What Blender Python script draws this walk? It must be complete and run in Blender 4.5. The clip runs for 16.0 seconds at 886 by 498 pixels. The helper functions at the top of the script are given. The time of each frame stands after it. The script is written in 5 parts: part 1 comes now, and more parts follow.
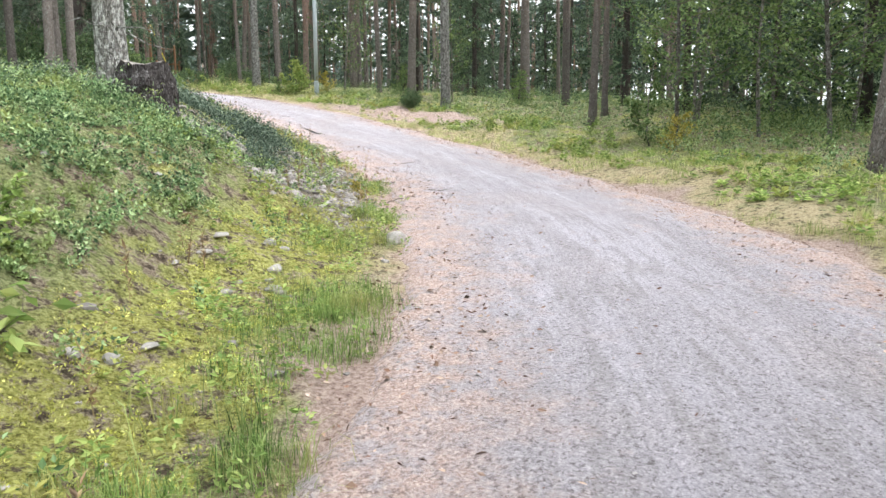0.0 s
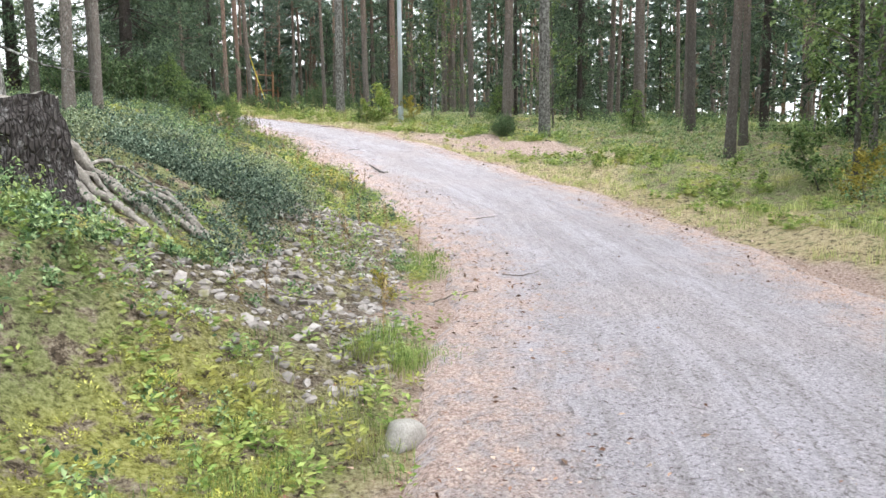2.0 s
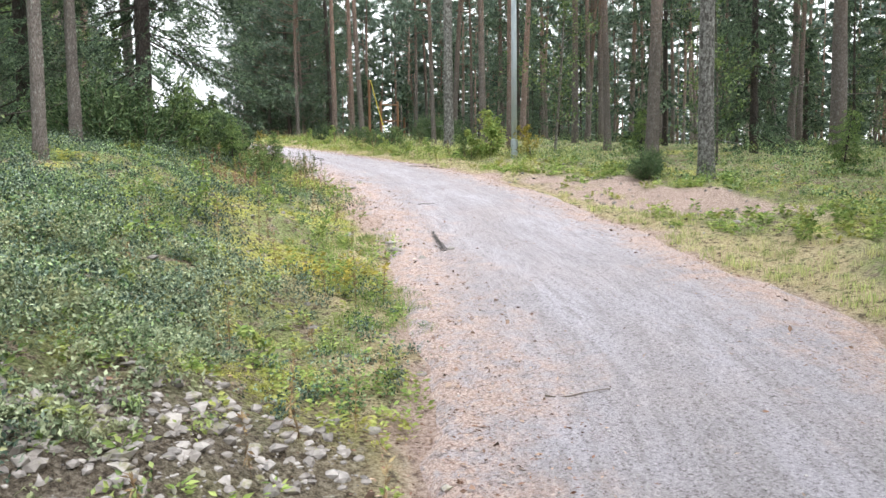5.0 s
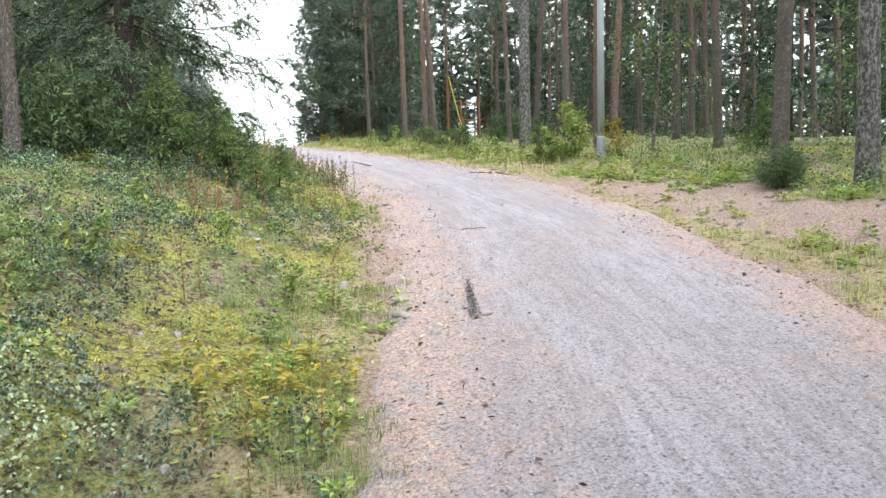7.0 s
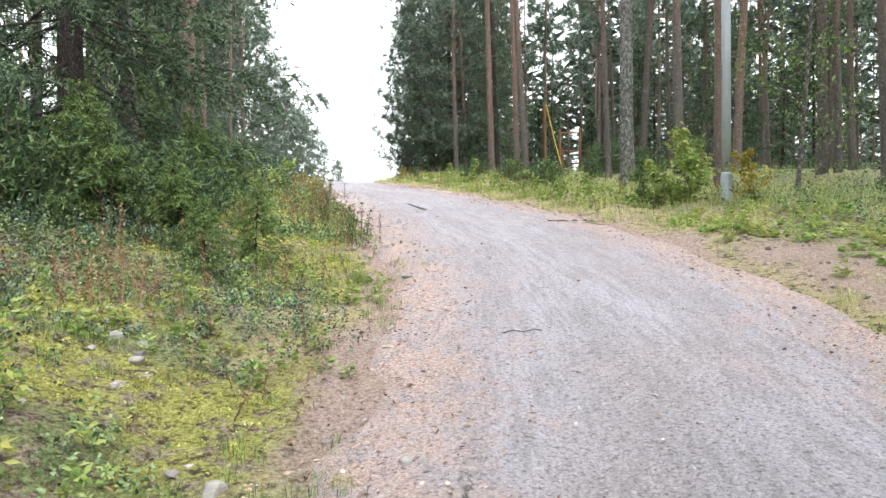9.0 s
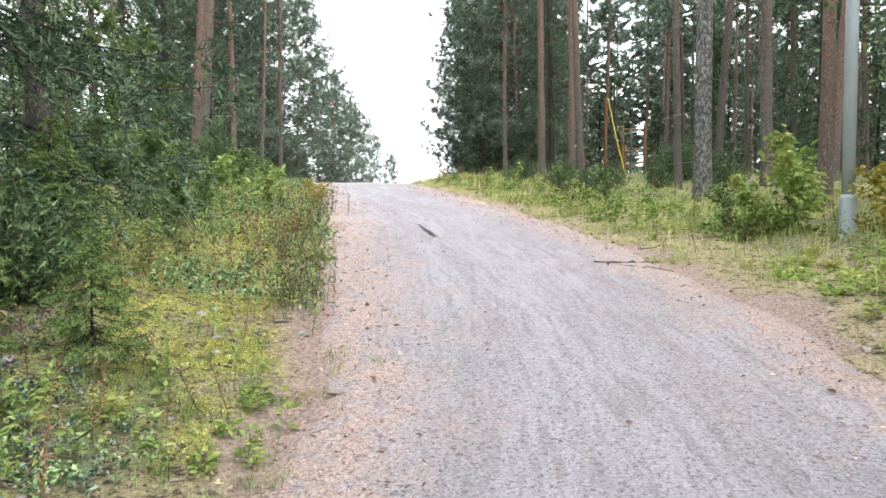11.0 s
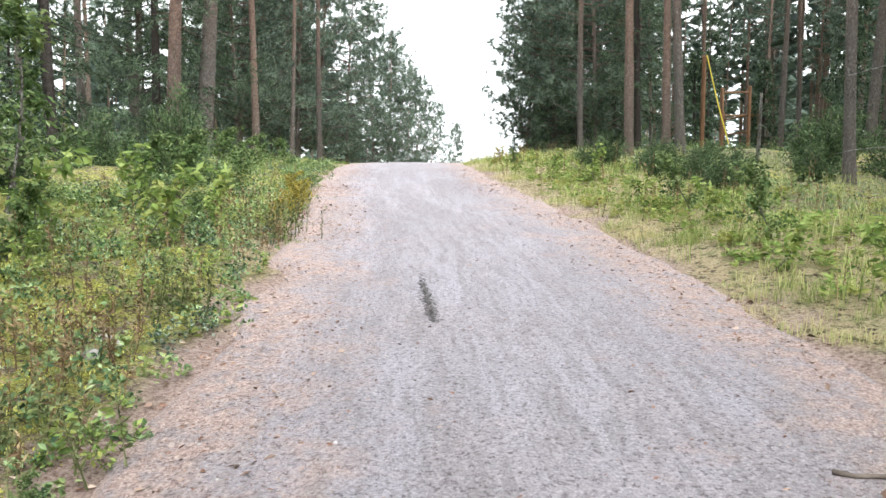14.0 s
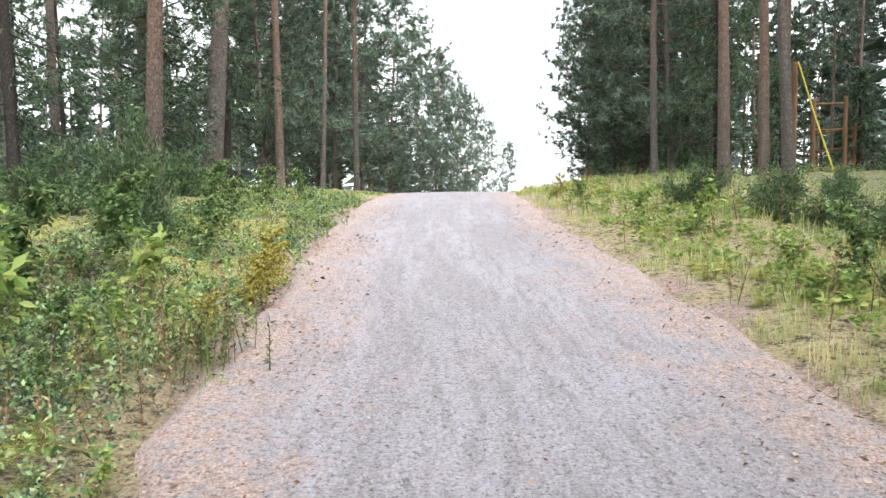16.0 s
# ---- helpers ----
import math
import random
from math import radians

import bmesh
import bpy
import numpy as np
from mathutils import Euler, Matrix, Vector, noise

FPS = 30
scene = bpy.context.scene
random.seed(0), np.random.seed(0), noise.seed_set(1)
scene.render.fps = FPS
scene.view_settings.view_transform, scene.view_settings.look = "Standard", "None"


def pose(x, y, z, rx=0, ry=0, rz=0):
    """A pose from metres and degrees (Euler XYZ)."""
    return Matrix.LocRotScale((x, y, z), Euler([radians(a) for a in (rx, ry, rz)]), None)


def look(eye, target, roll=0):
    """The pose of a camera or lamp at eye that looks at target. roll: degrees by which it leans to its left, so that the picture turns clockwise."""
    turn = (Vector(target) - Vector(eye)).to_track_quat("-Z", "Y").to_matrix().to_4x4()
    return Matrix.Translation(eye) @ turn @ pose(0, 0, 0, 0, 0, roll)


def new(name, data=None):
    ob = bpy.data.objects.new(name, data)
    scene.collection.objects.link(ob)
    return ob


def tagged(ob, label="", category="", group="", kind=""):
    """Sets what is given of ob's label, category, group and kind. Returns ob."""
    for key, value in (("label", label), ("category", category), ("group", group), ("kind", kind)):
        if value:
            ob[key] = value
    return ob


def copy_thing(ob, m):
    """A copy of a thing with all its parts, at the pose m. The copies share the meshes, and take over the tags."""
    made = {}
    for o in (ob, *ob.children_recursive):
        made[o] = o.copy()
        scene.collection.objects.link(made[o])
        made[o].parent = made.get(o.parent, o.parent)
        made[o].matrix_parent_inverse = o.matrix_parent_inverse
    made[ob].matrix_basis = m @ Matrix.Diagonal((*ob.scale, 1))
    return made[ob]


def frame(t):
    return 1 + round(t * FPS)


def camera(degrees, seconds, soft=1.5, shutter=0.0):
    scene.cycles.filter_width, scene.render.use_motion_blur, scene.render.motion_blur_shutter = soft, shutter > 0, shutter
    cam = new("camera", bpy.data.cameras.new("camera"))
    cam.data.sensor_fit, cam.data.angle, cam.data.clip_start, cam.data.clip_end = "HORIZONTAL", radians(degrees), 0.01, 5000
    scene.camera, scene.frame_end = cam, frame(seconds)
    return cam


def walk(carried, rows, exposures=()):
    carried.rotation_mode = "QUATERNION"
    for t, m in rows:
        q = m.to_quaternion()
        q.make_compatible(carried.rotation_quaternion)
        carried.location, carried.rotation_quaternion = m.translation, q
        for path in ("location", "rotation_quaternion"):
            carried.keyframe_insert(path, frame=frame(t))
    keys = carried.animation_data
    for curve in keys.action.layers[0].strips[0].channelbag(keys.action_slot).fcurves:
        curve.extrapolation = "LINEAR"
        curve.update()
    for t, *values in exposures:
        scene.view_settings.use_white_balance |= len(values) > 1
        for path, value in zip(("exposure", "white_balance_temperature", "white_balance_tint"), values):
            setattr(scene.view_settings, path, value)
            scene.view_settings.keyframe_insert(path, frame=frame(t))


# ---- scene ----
cam = camera(63.4, 16.0)
PATH = [
    (0, (0.102, 0.055, 1.491), (1.566, 1.385, 1.193), -0.1),
    (0.5, (0.727, 0.497, 1.583), (2.167, 1.855, 1.296), 0.1),
    (1, (1.296, 0.982, 1.673), (2.681, 2.4, 1.403), -0.1),
    (1.5, (1.938, 1.477, 1.753), (3.264, 2.952, 1.499), -0.2),
    (2, (2.511, 1.993, 1.817), (3.772, 3.527, 1.576), -0.4),
    (2.5, (3.07, 2.528, 1.894), (4.271, 4.114, 1.685), -0.3),
    (3, (3.622, 3.122, 1.928), (4.781, 4.738, 1.72), -0.3),
    (3.5, (4.204, 3.663, 2.011), (5.313, 5.314, 1.8), -0.3),
    (4, (4.738, 4.188, 2.084), (5.78, 5.885, 1.889), -0.6),
    (4.2, (4.977, 4.394, 2.12), (5.995, 6.106, 1.933), -0.6),
    (6.3, (7.006, 6.79, 2.459), (7.807, 8.615, 2.288), -1.1),
    (6.5, (7.154, 7.012, 2.45), (7.93, 8.847, 2.275), -1.2),
    (7, (7.604, 7.654, 2.496), (8.307, 9.519, 2.335), -1.4),
    (7.5, (8.03, 8.332, 2.579), (8.65, 10.228, 2.446), -1.5),
    (8, (8.449, 8.97, 2.647), (8.991, 10.892, 2.535), -1.5),
    (8.3, (8.683, 9.397, 2.723), (9.184, 11.331, 2.63), -1.4),
    (8.5, (8.804, 9.661, 2.731), (9.278, 11.602, 2.643), -1.2),
    (9, (9.156, 10.315, 2.8), (9.584, 12.268, 2.73), -1.0),
    (9.2, (9.305, 10.625, 2.857), (9.721, 12.58, 2.793), -0.9),
    (11.3, (10.401, 13.239, 3.303), (10.631, 15.224, 3.207), -0.0),
    (11.5, (10.496, 13.553, 3.331), (10.704, 15.54, 3.228), -0.0),
    (12, (10.78, 14.259, 3.446), (10.934, 16.249, 3.317), 0.1),
    (12.5, (10.927, 15.062, 3.566), (11.016, 17.056, 3.441), 0.1),
    (13, (11.095, 15.778, 3.656), (11.227, 17.768, 3.497), -0.6),
    (13.5, (11.146, 16.533, 3.738), (11.249, 18.522, 3.563), 0.2),
    (14, (11.235, 17.256, 3.839), (11.298, 19.247, 3.66), -0.1),
    (14.5, (11.281, 18.039, 3.936), (11.313, 20.032, 3.77), -0.3),
    (15, (11.381, 18.818, 4.052), (11.384, 20.812, 3.897), -0.5),
    (15.5, (11.373, 19.576, 4.149), (11.331, 21.571, 4.006), -0.7),
    (16, (11.423, 20.318, 4.244), (11.338, 22.312, 4.114), -0.7),
]
walk(cam, [(t, look(eye, target, roll)) for t, eye, target, roll in PATH], [(0, 1.52), (2.5, 1.46), (6.5, 1.39), (12, 1.42), (16, 1.42)])

# Light: an overcast sky, soft and nearly white
world = bpy.data.worlds.new("overcast_sky")
scene.world = world
world.use_nodes = True
wn, wl = world.node_tree.nodes, world.node_tree.links
sky = wn.new("ShaderNodeTexSky")
sky.sky_type, sky.sun_disc = "NISHITA", False
sky.sun_elevation, sky.sun_rotation = radians(38), radians(150)
sky.dust_density, sky.air_density, sky.ozone_density = 4.0, 1.0, 1.0
veil = wn.new("ShaderNodeHueSaturation")
veil.inputs["Saturation"].default_value = 0.1
wl.new(sky.outputs["Color"], veil.inputs["Color"])
cloud = wn.new("ShaderNodeMix")
cloud.data_type = "RGBA"
cloud.inputs["Factor"].default_value = 0.7
cloud.inputs["B"].default_value = (8.6, 9.2, 9.5, 1)
wl.new(veil.outputs["Color"], cloud.inputs["A"])
wl.new(cloud.outputs["Result"], wn["Background"].inputs["Color"])
wn["Background"].inputs["Strength"].default_value = 0.115
sun = new("sun", bpy.data.lights.new("sun", "SUN"))
sun.data.energy, sun.data.angle, sun.data.color = 1.5, radians(40), (1.0, 0.98, 0.95)
sun.matrix_world = look((0, 0, 40), (0.5 * 40 * -0.6, 30 * 0.9, 0))


# ---- materials ----
def mat(name, rough=0.85, spec=0.3):
    m = bpy.data.materials.new(name)
    m.use_nodes = True
    b = m.node_tree.nodes["Principled BSDF"]
    b.inputs["Roughness"].default_value = rough
    b.inputs["Specular IOR Level"].default_value = spec
    return m, m.node_tree.nodes, m.node_tree.links, b


def node(n, kind, **inputs):
    k = n.new(kind)
    for key, v in inputs.items():
        k.inputs[key.replace("_", " ")].default_value = v
    return k


def ramp(n, l, source, stops):
    r = n.new("ShaderNodeValToRGB")
    e = r.color_ramp.elements
    while len(e) < len(stops):
        e.new(0.5)
    for el, (p, c) in zip(e, stops):
        el.position, el.color = p, (*c, 1)
    l.new(source, r.inputs["Fac"])
    return r.outputs["Color"]


def mix(n, l, fac, a, b):
    k = n.new("ShaderNodeMix")
    k.data_type = "RGBA"
    for sock, v in ((k.inputs["Factor"], fac), (k.inputs["A"], a), (k.inputs["B"], b)):
        if isinstance(v, (tuple, float, int)):
            sock.default_value = (*v, 1) if isinstance(v, tuple) else v
        else:
            l.new(v, sock)
    return k.outputs["Result"]


def grain(n, l, scale, detail=4.0, stretch=None, rough=0.6):
    c = n.new("ShaderNodeTexCoord")
    src = c.outputs["Object"]
    if stretch:
        mp = n.new("ShaderNodeMapping")
        mp.inputs["Scale"].default_value = stretch
        l.new(src, mp.inputs["Vector"])
        src = mp.outputs["Vector"]
    t = node(n, "ShaderNodeTexNoise", Scale=scale, Detail=detail, Roughness=rough)
    l.new(src, t.inputs["Vector"])
    return t.outputs["Fac"]


def bump(n, l, b, height, strength=0.5, distance=0.02):
    k = node(n, "ShaderNodeBump", Strength=strength, Distance=distance)
    l.new(height, k.inputs["Height"])
    l.new(k.outputs["Normal"], b.inputs["Normal"])


def attribute(n, name):
    a = n.new("ShaderNodeAttribute")
    a.attribute_name = name
    return a.outputs["Fac"]


def leaf_material(name, dark, mid, light, rough=0.55, glow=0.25, patch=None):
    """Foliage: colour varies from leaf to leaf and in larger patches; some light passes through."""
    m, n, l, b = mat(name, rough, 0.16)
    g = n.new("ShaderNodeNewGeometry")
    c = ramp(n, l, g.outputs["Random Per Island"], [(0.0, dark), (0.5, mid), (1.0, light)])
    big = grain(n, l, 0.8 if patch is None else patch[0], 2)
    c2 = n.new("ShaderNodeHueSaturation")
    c2.inputs["Saturation"].default_value = 1.0
    r = node(n, "ShaderNodeMapRange")
    r.inputs["From Min"].default_value, r.inputs["From Max"].default_value = 0.3, 0.7
    r.inputs["To Min"].default_value, r.inputs["To Max"].default_value = 0.7, 1.3
    l.new(big, r.inputs["Value"])
    l.new(r.outputs["Result"], c2.inputs["Value"])
    l.new(c, c2.inputs["Color"])
    out = c2.outputs["Color"]
    if patch:
        out = mix(n, l, ramp(n, l, grain(n, l, patch[1], 3), [(0.5, (0, 0, 0)), (0.66, (1, 1, 1))]), out, patch[2])
    l.new(out, b.inputs["Base Color"])
    tr = n.new("ShaderNodeBsdfTranslucent")
    l.new(out, tr.inputs["Color"])
    ms = n.new("ShaderNodeMixShader")
    ms.inputs["Fac"].default_value = glow
    l.new(b.outputs["BSDF"], ms.inputs[1])
    l.new(tr.outputs["BSDF"], ms.inputs[2])
    l.new(ms.outputs["Shader"], n["Material Output"].inputs["Surface"])
    return m


def bark_material(name, low, high, lichen, amount, turn=(3.0, 7.0)):
    """Plated bark: dark in the furrows, paler plates, pale lichen in patches; the upper stem takes another colour."""
    m, n, l, b = mat(name, 0.9, 0.2)
    c = n.new("ShaderNodeTexCoord")
    mp = n.new("ShaderNodeMapping")
    mp.inputs["Scale"].default_value = (1, 1, 0.28)
    l.new(c.outputs["Object"], mp.inputs["Vector"])
    v = node(n, "ShaderNodeTexVoronoi", Scale=48.0)
    v.feature = "DISTANCE_TO_EDGE"
    l.new(mp.outputs["Vector"], v.inputs["Vector"])
    plates = ramp(n, l, v.outputs["Distance"], [(0.0, (0, 0, 0)), (0.22, (1, 1, 1))])
    fine = grain(n, l, 55, 8, (1, 1, 0.4), 0.75)
    sep = n.new("ShaderNodeSeparateXYZ")
    l.new(c.outputs["Object"], sep.inputs["Vector"])
    h = node(n, "ShaderNodeMapRange")
    h.inputs["From Min"].default_value, h.inputs["From Max"].default_value = turn
    l.new(sep.outputs["Z"], h.inputs["Value"])
    lower = mix(n, l, fine, tuple(x * 0.55 for x in low), tuple(x * 1.35 for x in low))
    upper = mix(n, l, fine, tuple(x * 0.6 for x in high), tuple(x * 1.3 for x in high))
    body = mix(n, l, h.outputs["Result"], lower, upper)
    body = mix(n, l, plates, tuple(x * 0.45 for x in low), body)
    spots = ramp(n, l, grain(n, l, 24, 8, (1, 1, 0.6), 0.8), [(0.60 - amount * 0.22, (0, 0, 0)), (0.72 - amount * 0.22, (0.9, 0.9, 0.9))])
    blotch = ramp(n, l, grain(n, l, 4, 5, (1, 1, 0.5), 0.7), [(0.40, (0.25, 0.25, 0.25)), (0.60, (1, 1, 1))])
    body = mix(n, l, 0.45, body, mix(n, l, blotch, tuple(x * 0.6 for x in low), body))
    body = mix(n, l, spots, body, lichen)
    oi = n.new("ShaderNodeObjectInfo")
    hs = n.new("ShaderNodeHueSaturation")
    rr = node(n, "ShaderNodeMapRange")
    rr.inputs["To Min"].default_value, rr.inputs["To Max"].default_value = 0.75, 1.25
    l.new(oi.outputs["Random"], rr.inputs["Value"])
    l.new(rr.outputs["Result"], hs.inputs["Value"])
    l.new(body, hs.inputs["Color"])
    l.new(hs.outputs["Color"], b.inputs["Base Color"])
    bump(n, l, b, plates, 0.8, 0.02)
    return m


def plain_material(name, a, b2, scale=8.0, rough=0.85, bumpy=0.4, stretch=None, spec=0.3, metal=0.0):
    m, n, l, b = mat(name, rough, spec)
    f = grain(n, l, scale, 6, stretch, 0.7)
    big = grain(n, l, scale * 0.2, 2)
    c = ramp(n, l, f, [(0.3, a), (0.7, b2)])
    c = mix(n, l, ramp(n, l, big, [(0.35, (0, 0, 0)), (0.75, (0.5, 0.5, 0.5))]), c, tuple((x + y) * 0.36 for x, y in zip(a, b2)))
    l.new(c, b.inputs["Base Color"])
    b.inputs["Metallic"].default_value = metal
    bump(n, l, b, f, bumpy, 0.01)
    return m


def stone_material(name, a, b2, moss):
    m, n, l, b = mat(name, 0.9, 0.25)
    f = grain(n, l, 25, 6)
    c = ramp(n, l, f, [(0.3, a), (0.7, b2)])
    g = n.new("ShaderNodeNewGeometry")
    c = mix(n, l, 0.5, c, ramp(n, l, g.outputs["Random Per Island"], [(0, (0.07, 0.066, 0.07)), (0.35, (0.17, 0.145, 0.13)), (0.7, (0.27, 0.25, 0.245)), (1, (0.52, 0.48, 0.46))]))
    c = mix(n, l, ramp(n, l, grain(n, l, 6, 4), [(0.56, (0, 0, 0)), (0.66, (1, 1, 1))]), c, moss)
    l.new(c, b.inputs["Base Color"])
    bump(n, l, b, f, 0.5, 0.01)
    return m


def ground_material():
    """Forest floor: pale yellow-green moss, brown needle litter, straw, bare stony soil where the bank has slid."""
    m, n, l, b = mat("forest_floor", 0.95, 0.15)
    fine = grain(n, l, 42, 8, None, 0.8)
    mid = grain(n, l, 6.5, 6, None, 0.7)
    big = grain(n, l, 1.1, 4)
    moss = ramp(n, l, fine, [(0.37, (0.09, 0.085, 0.02)), (0.48, (0.36, 0.36, 0.10)), (0.60, (0.62, 0.60, 0.24))])
    green = ramp(n, l, fine, [(0.36, (0.05, 0.06, 0.025)), (0.5, (0.25, 0.28, 0.125)), (0.64, (0.50, 0.51, 0.28))])
    litter = ramp(n, l, fine, [(0.36, (0.07, 0.053, 0.04)), (0.5, (0.34, 0.27, 0.205)), (0.64, (0.60, 0.52, 0.42))])
    straw = ramp(n, l, fine, [(0.36, (0.20, 0.14, 0.08)), (0.48, (0.48, 0.39, 0.24)), (0.64, (0.68, 0.59, 0.40))])
    soil = ramp(n, l, fine, [(0.38, (0.04, 0.032, 0.027)), (0.5, (0.20, 0.165, 0.13)), (0.64, (0.46, 0.40, 0.34))])
    red = ramp(n, l, fine, [(0.36, (0.16, 0.10, 0.08)), (0.49, (0.475, 0.35, 0.31)), (0.63, (0.70, 0.57, 0.51))])
    lit = ramp(n, l, mid, [(0.50, (0, 0, 0)), (0.58, (1, 1, 1))])
    c = mix(n, l, ramp(n, l, big, [(0.36, (0, 0, 0)), (0.48, (1, 1, 1))]), moss, green)
    c = mix(n, l, lit, c, litter)
    c = mix(n, l, attribute(n, "straw"), c, mix(n, l, ramp(n, l, mid, [(0.5, (0, 0, 0)), (0.6, (0.7, 0.7, 0.7))]), straw, green))
    c = mix(n, l, attribute(n, "yellow"), c, mix(n, l, lit, moss, litter))
    c = mix(n, l, attribute(n, "soil"), c, soil)
    c = mix(n, l, attribute(n, "red"), c, red)
    pocket = ramp(n, l, grain(n, l, 13, 7, None, 0.75), [(0.53, (0, 0, 0)), (0.60, (0.95, 0.95, 0.95))])
    c = mix(n, l, pocket, c, ramp(n, l, fine, [(0.38, (0.03, 0.024, 0.018)), (0.62, (0.16, 0.12, 0.085))]))
    c = mix(n, l, attribute(n, "red"), c, red)
    l.new(c, b.inputs["Base Color"])
    bump(n, l, b, fine, 1.0, 0.04)
    return m


def road_material():
    """Packed lilac-grey gravel: chips of many tones, long worn lanes, rusty needles along both margins."""
    m, n, l, b = mat("gravel_road", 0.95, 0.2)
    fine = grain(n, l, 75, 8, None, 0.85)
    speck = grain(n, l, 40, 6, None, 0.8)
    co = n.new("ShaderNodeTexCoord")
    chips = node(n, "ShaderNodeTexVoronoi", Scale=95.0, Randomness=1.0)
    l.new(co.outputs["Object"], chips.inputs["Vector"])
    sep = n.new("ShaderNodeSeparateColor")
    l.new(chips.outputs["Color"], sep.inputs["Color"])
    at = n.new("ShaderNodeAttribute")
    at.attribute_name = "lane"
    lanes = node(n, "ShaderNodeTexNoise", Scale=2.6, Detail=6.0, Roughness=0.55)
    l.new(at.outputs["Vector"], lanes.inputs["Vector"])
    threads = node(n, "ShaderNodeTexNoise", Scale=13.0, Detail=6.0, Roughness=0.7)
    l.new(at.outputs["Vector"], threads.inputs["Vector"])
    loose = ramp(n, l, fine, [(0.36, (0.10, 0.09, 0.10)), (0.46, (0.31, 0.283, 0.31)), (0.55, (0.43, 0.397, 0.43)), (0.64, (0.68, 0.64, 0.67))])
    packed = ramp(n, l, fine, [(0.36, (0.27, 0.253, 0.292)), (0.5, (0.475, 0.447, 0.505)), (0.64, (0.66, 0.625, 0.69))])
    pink = ramp(n, l, fine, [(0.36, (0.17, 0.135, 0.13)), (0.5, (0.44, 0.375, 0.375)), (0.64, (0.64, 0.565, 0.56))])
    grey = mix(n, l, ramp(n, l, lanes.outputs["Fac"], [(0.38, (0, 0, 0)), (0.62, (1, 1, 1))]), loose, packed)
    grey = mix(n, l, ramp(n, l, grain(n, l, 0.9, 5, None, 0.6), [(0.48, (0, 0, 0)), (0.68, (0.55, 0.55, 0.55))]), grey, pink)
    grey = mix(n, l, ramp(n, l, threads.outputs["Fac"], [(0.42, (0.7, 0.7, 0.7)), (0.50, (0, 0, 0))]), grey, mix(n, l, fine, (0.18, 0.165, 0.17), (0.42, 0.39, 0.40)))
    tone = ramp(n, l, sep.outputs["Red"], [(0.0, (0.13, 0.12, 0.125)), (0.35, (0.37, 0.343, 0.375)), (0.8, (0.52, 0.485, 0.53)), (1.0, (0.84, 0.80, 0.84))])
    grey = mix(n, l, 0.26, grey, tone)
    grey = mix(n, l, ramp(n, l, speck, [(0.54, (0, 0, 0)), (0.60, (0.85, 0.85, 0.85))]), grey, (0.13, 0.115, 0.115))
    rust = ramp(n, l, fine, [(0.36, (0.19, 0.115, 0.10)), (0.49, (0.56, 0.41, 0.375)), (0.63, (0.78, 0.635, 0.585))])
    bits = ramp(n, l, sep.outputs["Green"], [(0.0, (0.11, 0.075, 0.065)), (0.3, (0.42, 0.30, 0.26)), (0.75, (0.56, 0.45, 0.415)), (1.0, (0.84, 0.76, 0.69))])
    rust = mix(n, l, 0.45, rust, bits)
    rust = mix(n, l, ramp(n, l, grain(n, l, 7, 5, None, 0.7), [(0.48, (0, 0, 0)), (0.60, (0.75, 0.75, 0.75))]), rust, grey)
    rust = mix(n, l, ramp(n, l, speck, [(0.52, (0, 0, 0)), (0.60, (0.7, 0.7, 0.7))]), rust, (0.15, 0.11, 0.10))
    k = n.new("ShaderNodeMath")
    k.operation = "MULTIPLY_ADD"
    l.new(grain(n, l, 2.2, 8, None, 0.75), k.inputs[0])
    k.inputs[1].default_value = 1.7
    l.new(attribute(n, "margin"), k.inputs[2])
    r = node(n, "ShaderNodeMapRange")
    r.inputs["From Min"].default_value, r.inputs["From Max"].default_value = 1.04, 1.46
    l.new(k.outputs["Value"], r.inputs["Value"])
    c = mix(n, l, r.outputs["Result"], grey, rust)
    l.new(c, b.inputs["Base Color"])
    bump(n, l, b, fine, 0.9, 0.02)
    return m


M_GROUND, M_ROAD = ground_material(), road_material()
M_PINE = bark_material("pine_bark", (0.225, 0.195, 0.182), (0.37, 0.225, 0.17), (0.36, 0.365, 0.345), 0.3, (2.0, 6.0))
M_LICHEN = bark_material("lichened_bark", (0.19, 0.18, 0.17), (0.30, 0.20, 0.155), (0.50, 0.505, 0.49), 0.62, (3.0, 6.0))
M_RED_PINE = bark_material("red_pine_bark", (0.25, 0.195, 0.175), (0.38, 0.235, 0.185), (0.42, 0.40, 0.37), 0.25, (0.8, 3.0))
M_SPRUCE_BARK = bark_material("spruce_bark", (0.095, 0.08, 0.075), (0.13, 0.10, 0.09), (0.22, 0.23, 0.21), 0.15)
M_BIRCH = bark_material("young_birch_bark", (0.17, 0.155, 0.14), (0.22, 0.20, 0.18), (0.34, 0.33, 0.31), 0.5)
M_PINE_NEEDLE = leaf_material("pine_needles", (0.06, 0.09, 0.07), (0.14, 0.195, 0.15), (0.27, 0.34, 0.26), glow=0.25)
M_SPRUCE_NEEDLE = leaf_material("spruce_needles", (0.022, 0.042, 0.03), (0.085, 0.13, 0.085), (0.23, 0.31, 0.19), glow=0.22)
M_YOUNG_NEEDLE = leaf_material("young_spruce_needles", (0.06, 0.11, 0.035), (0.17, 0.26, 0.09), (0.36, 0.46, 0.18), glow=0.3)
M_JUNIPER = leaf_material("juniper_needles", (0.03, 0.06, 0.03), (0.09, 0.15, 0.07), (0.22, 0.30, 0.14), glow=0.18)
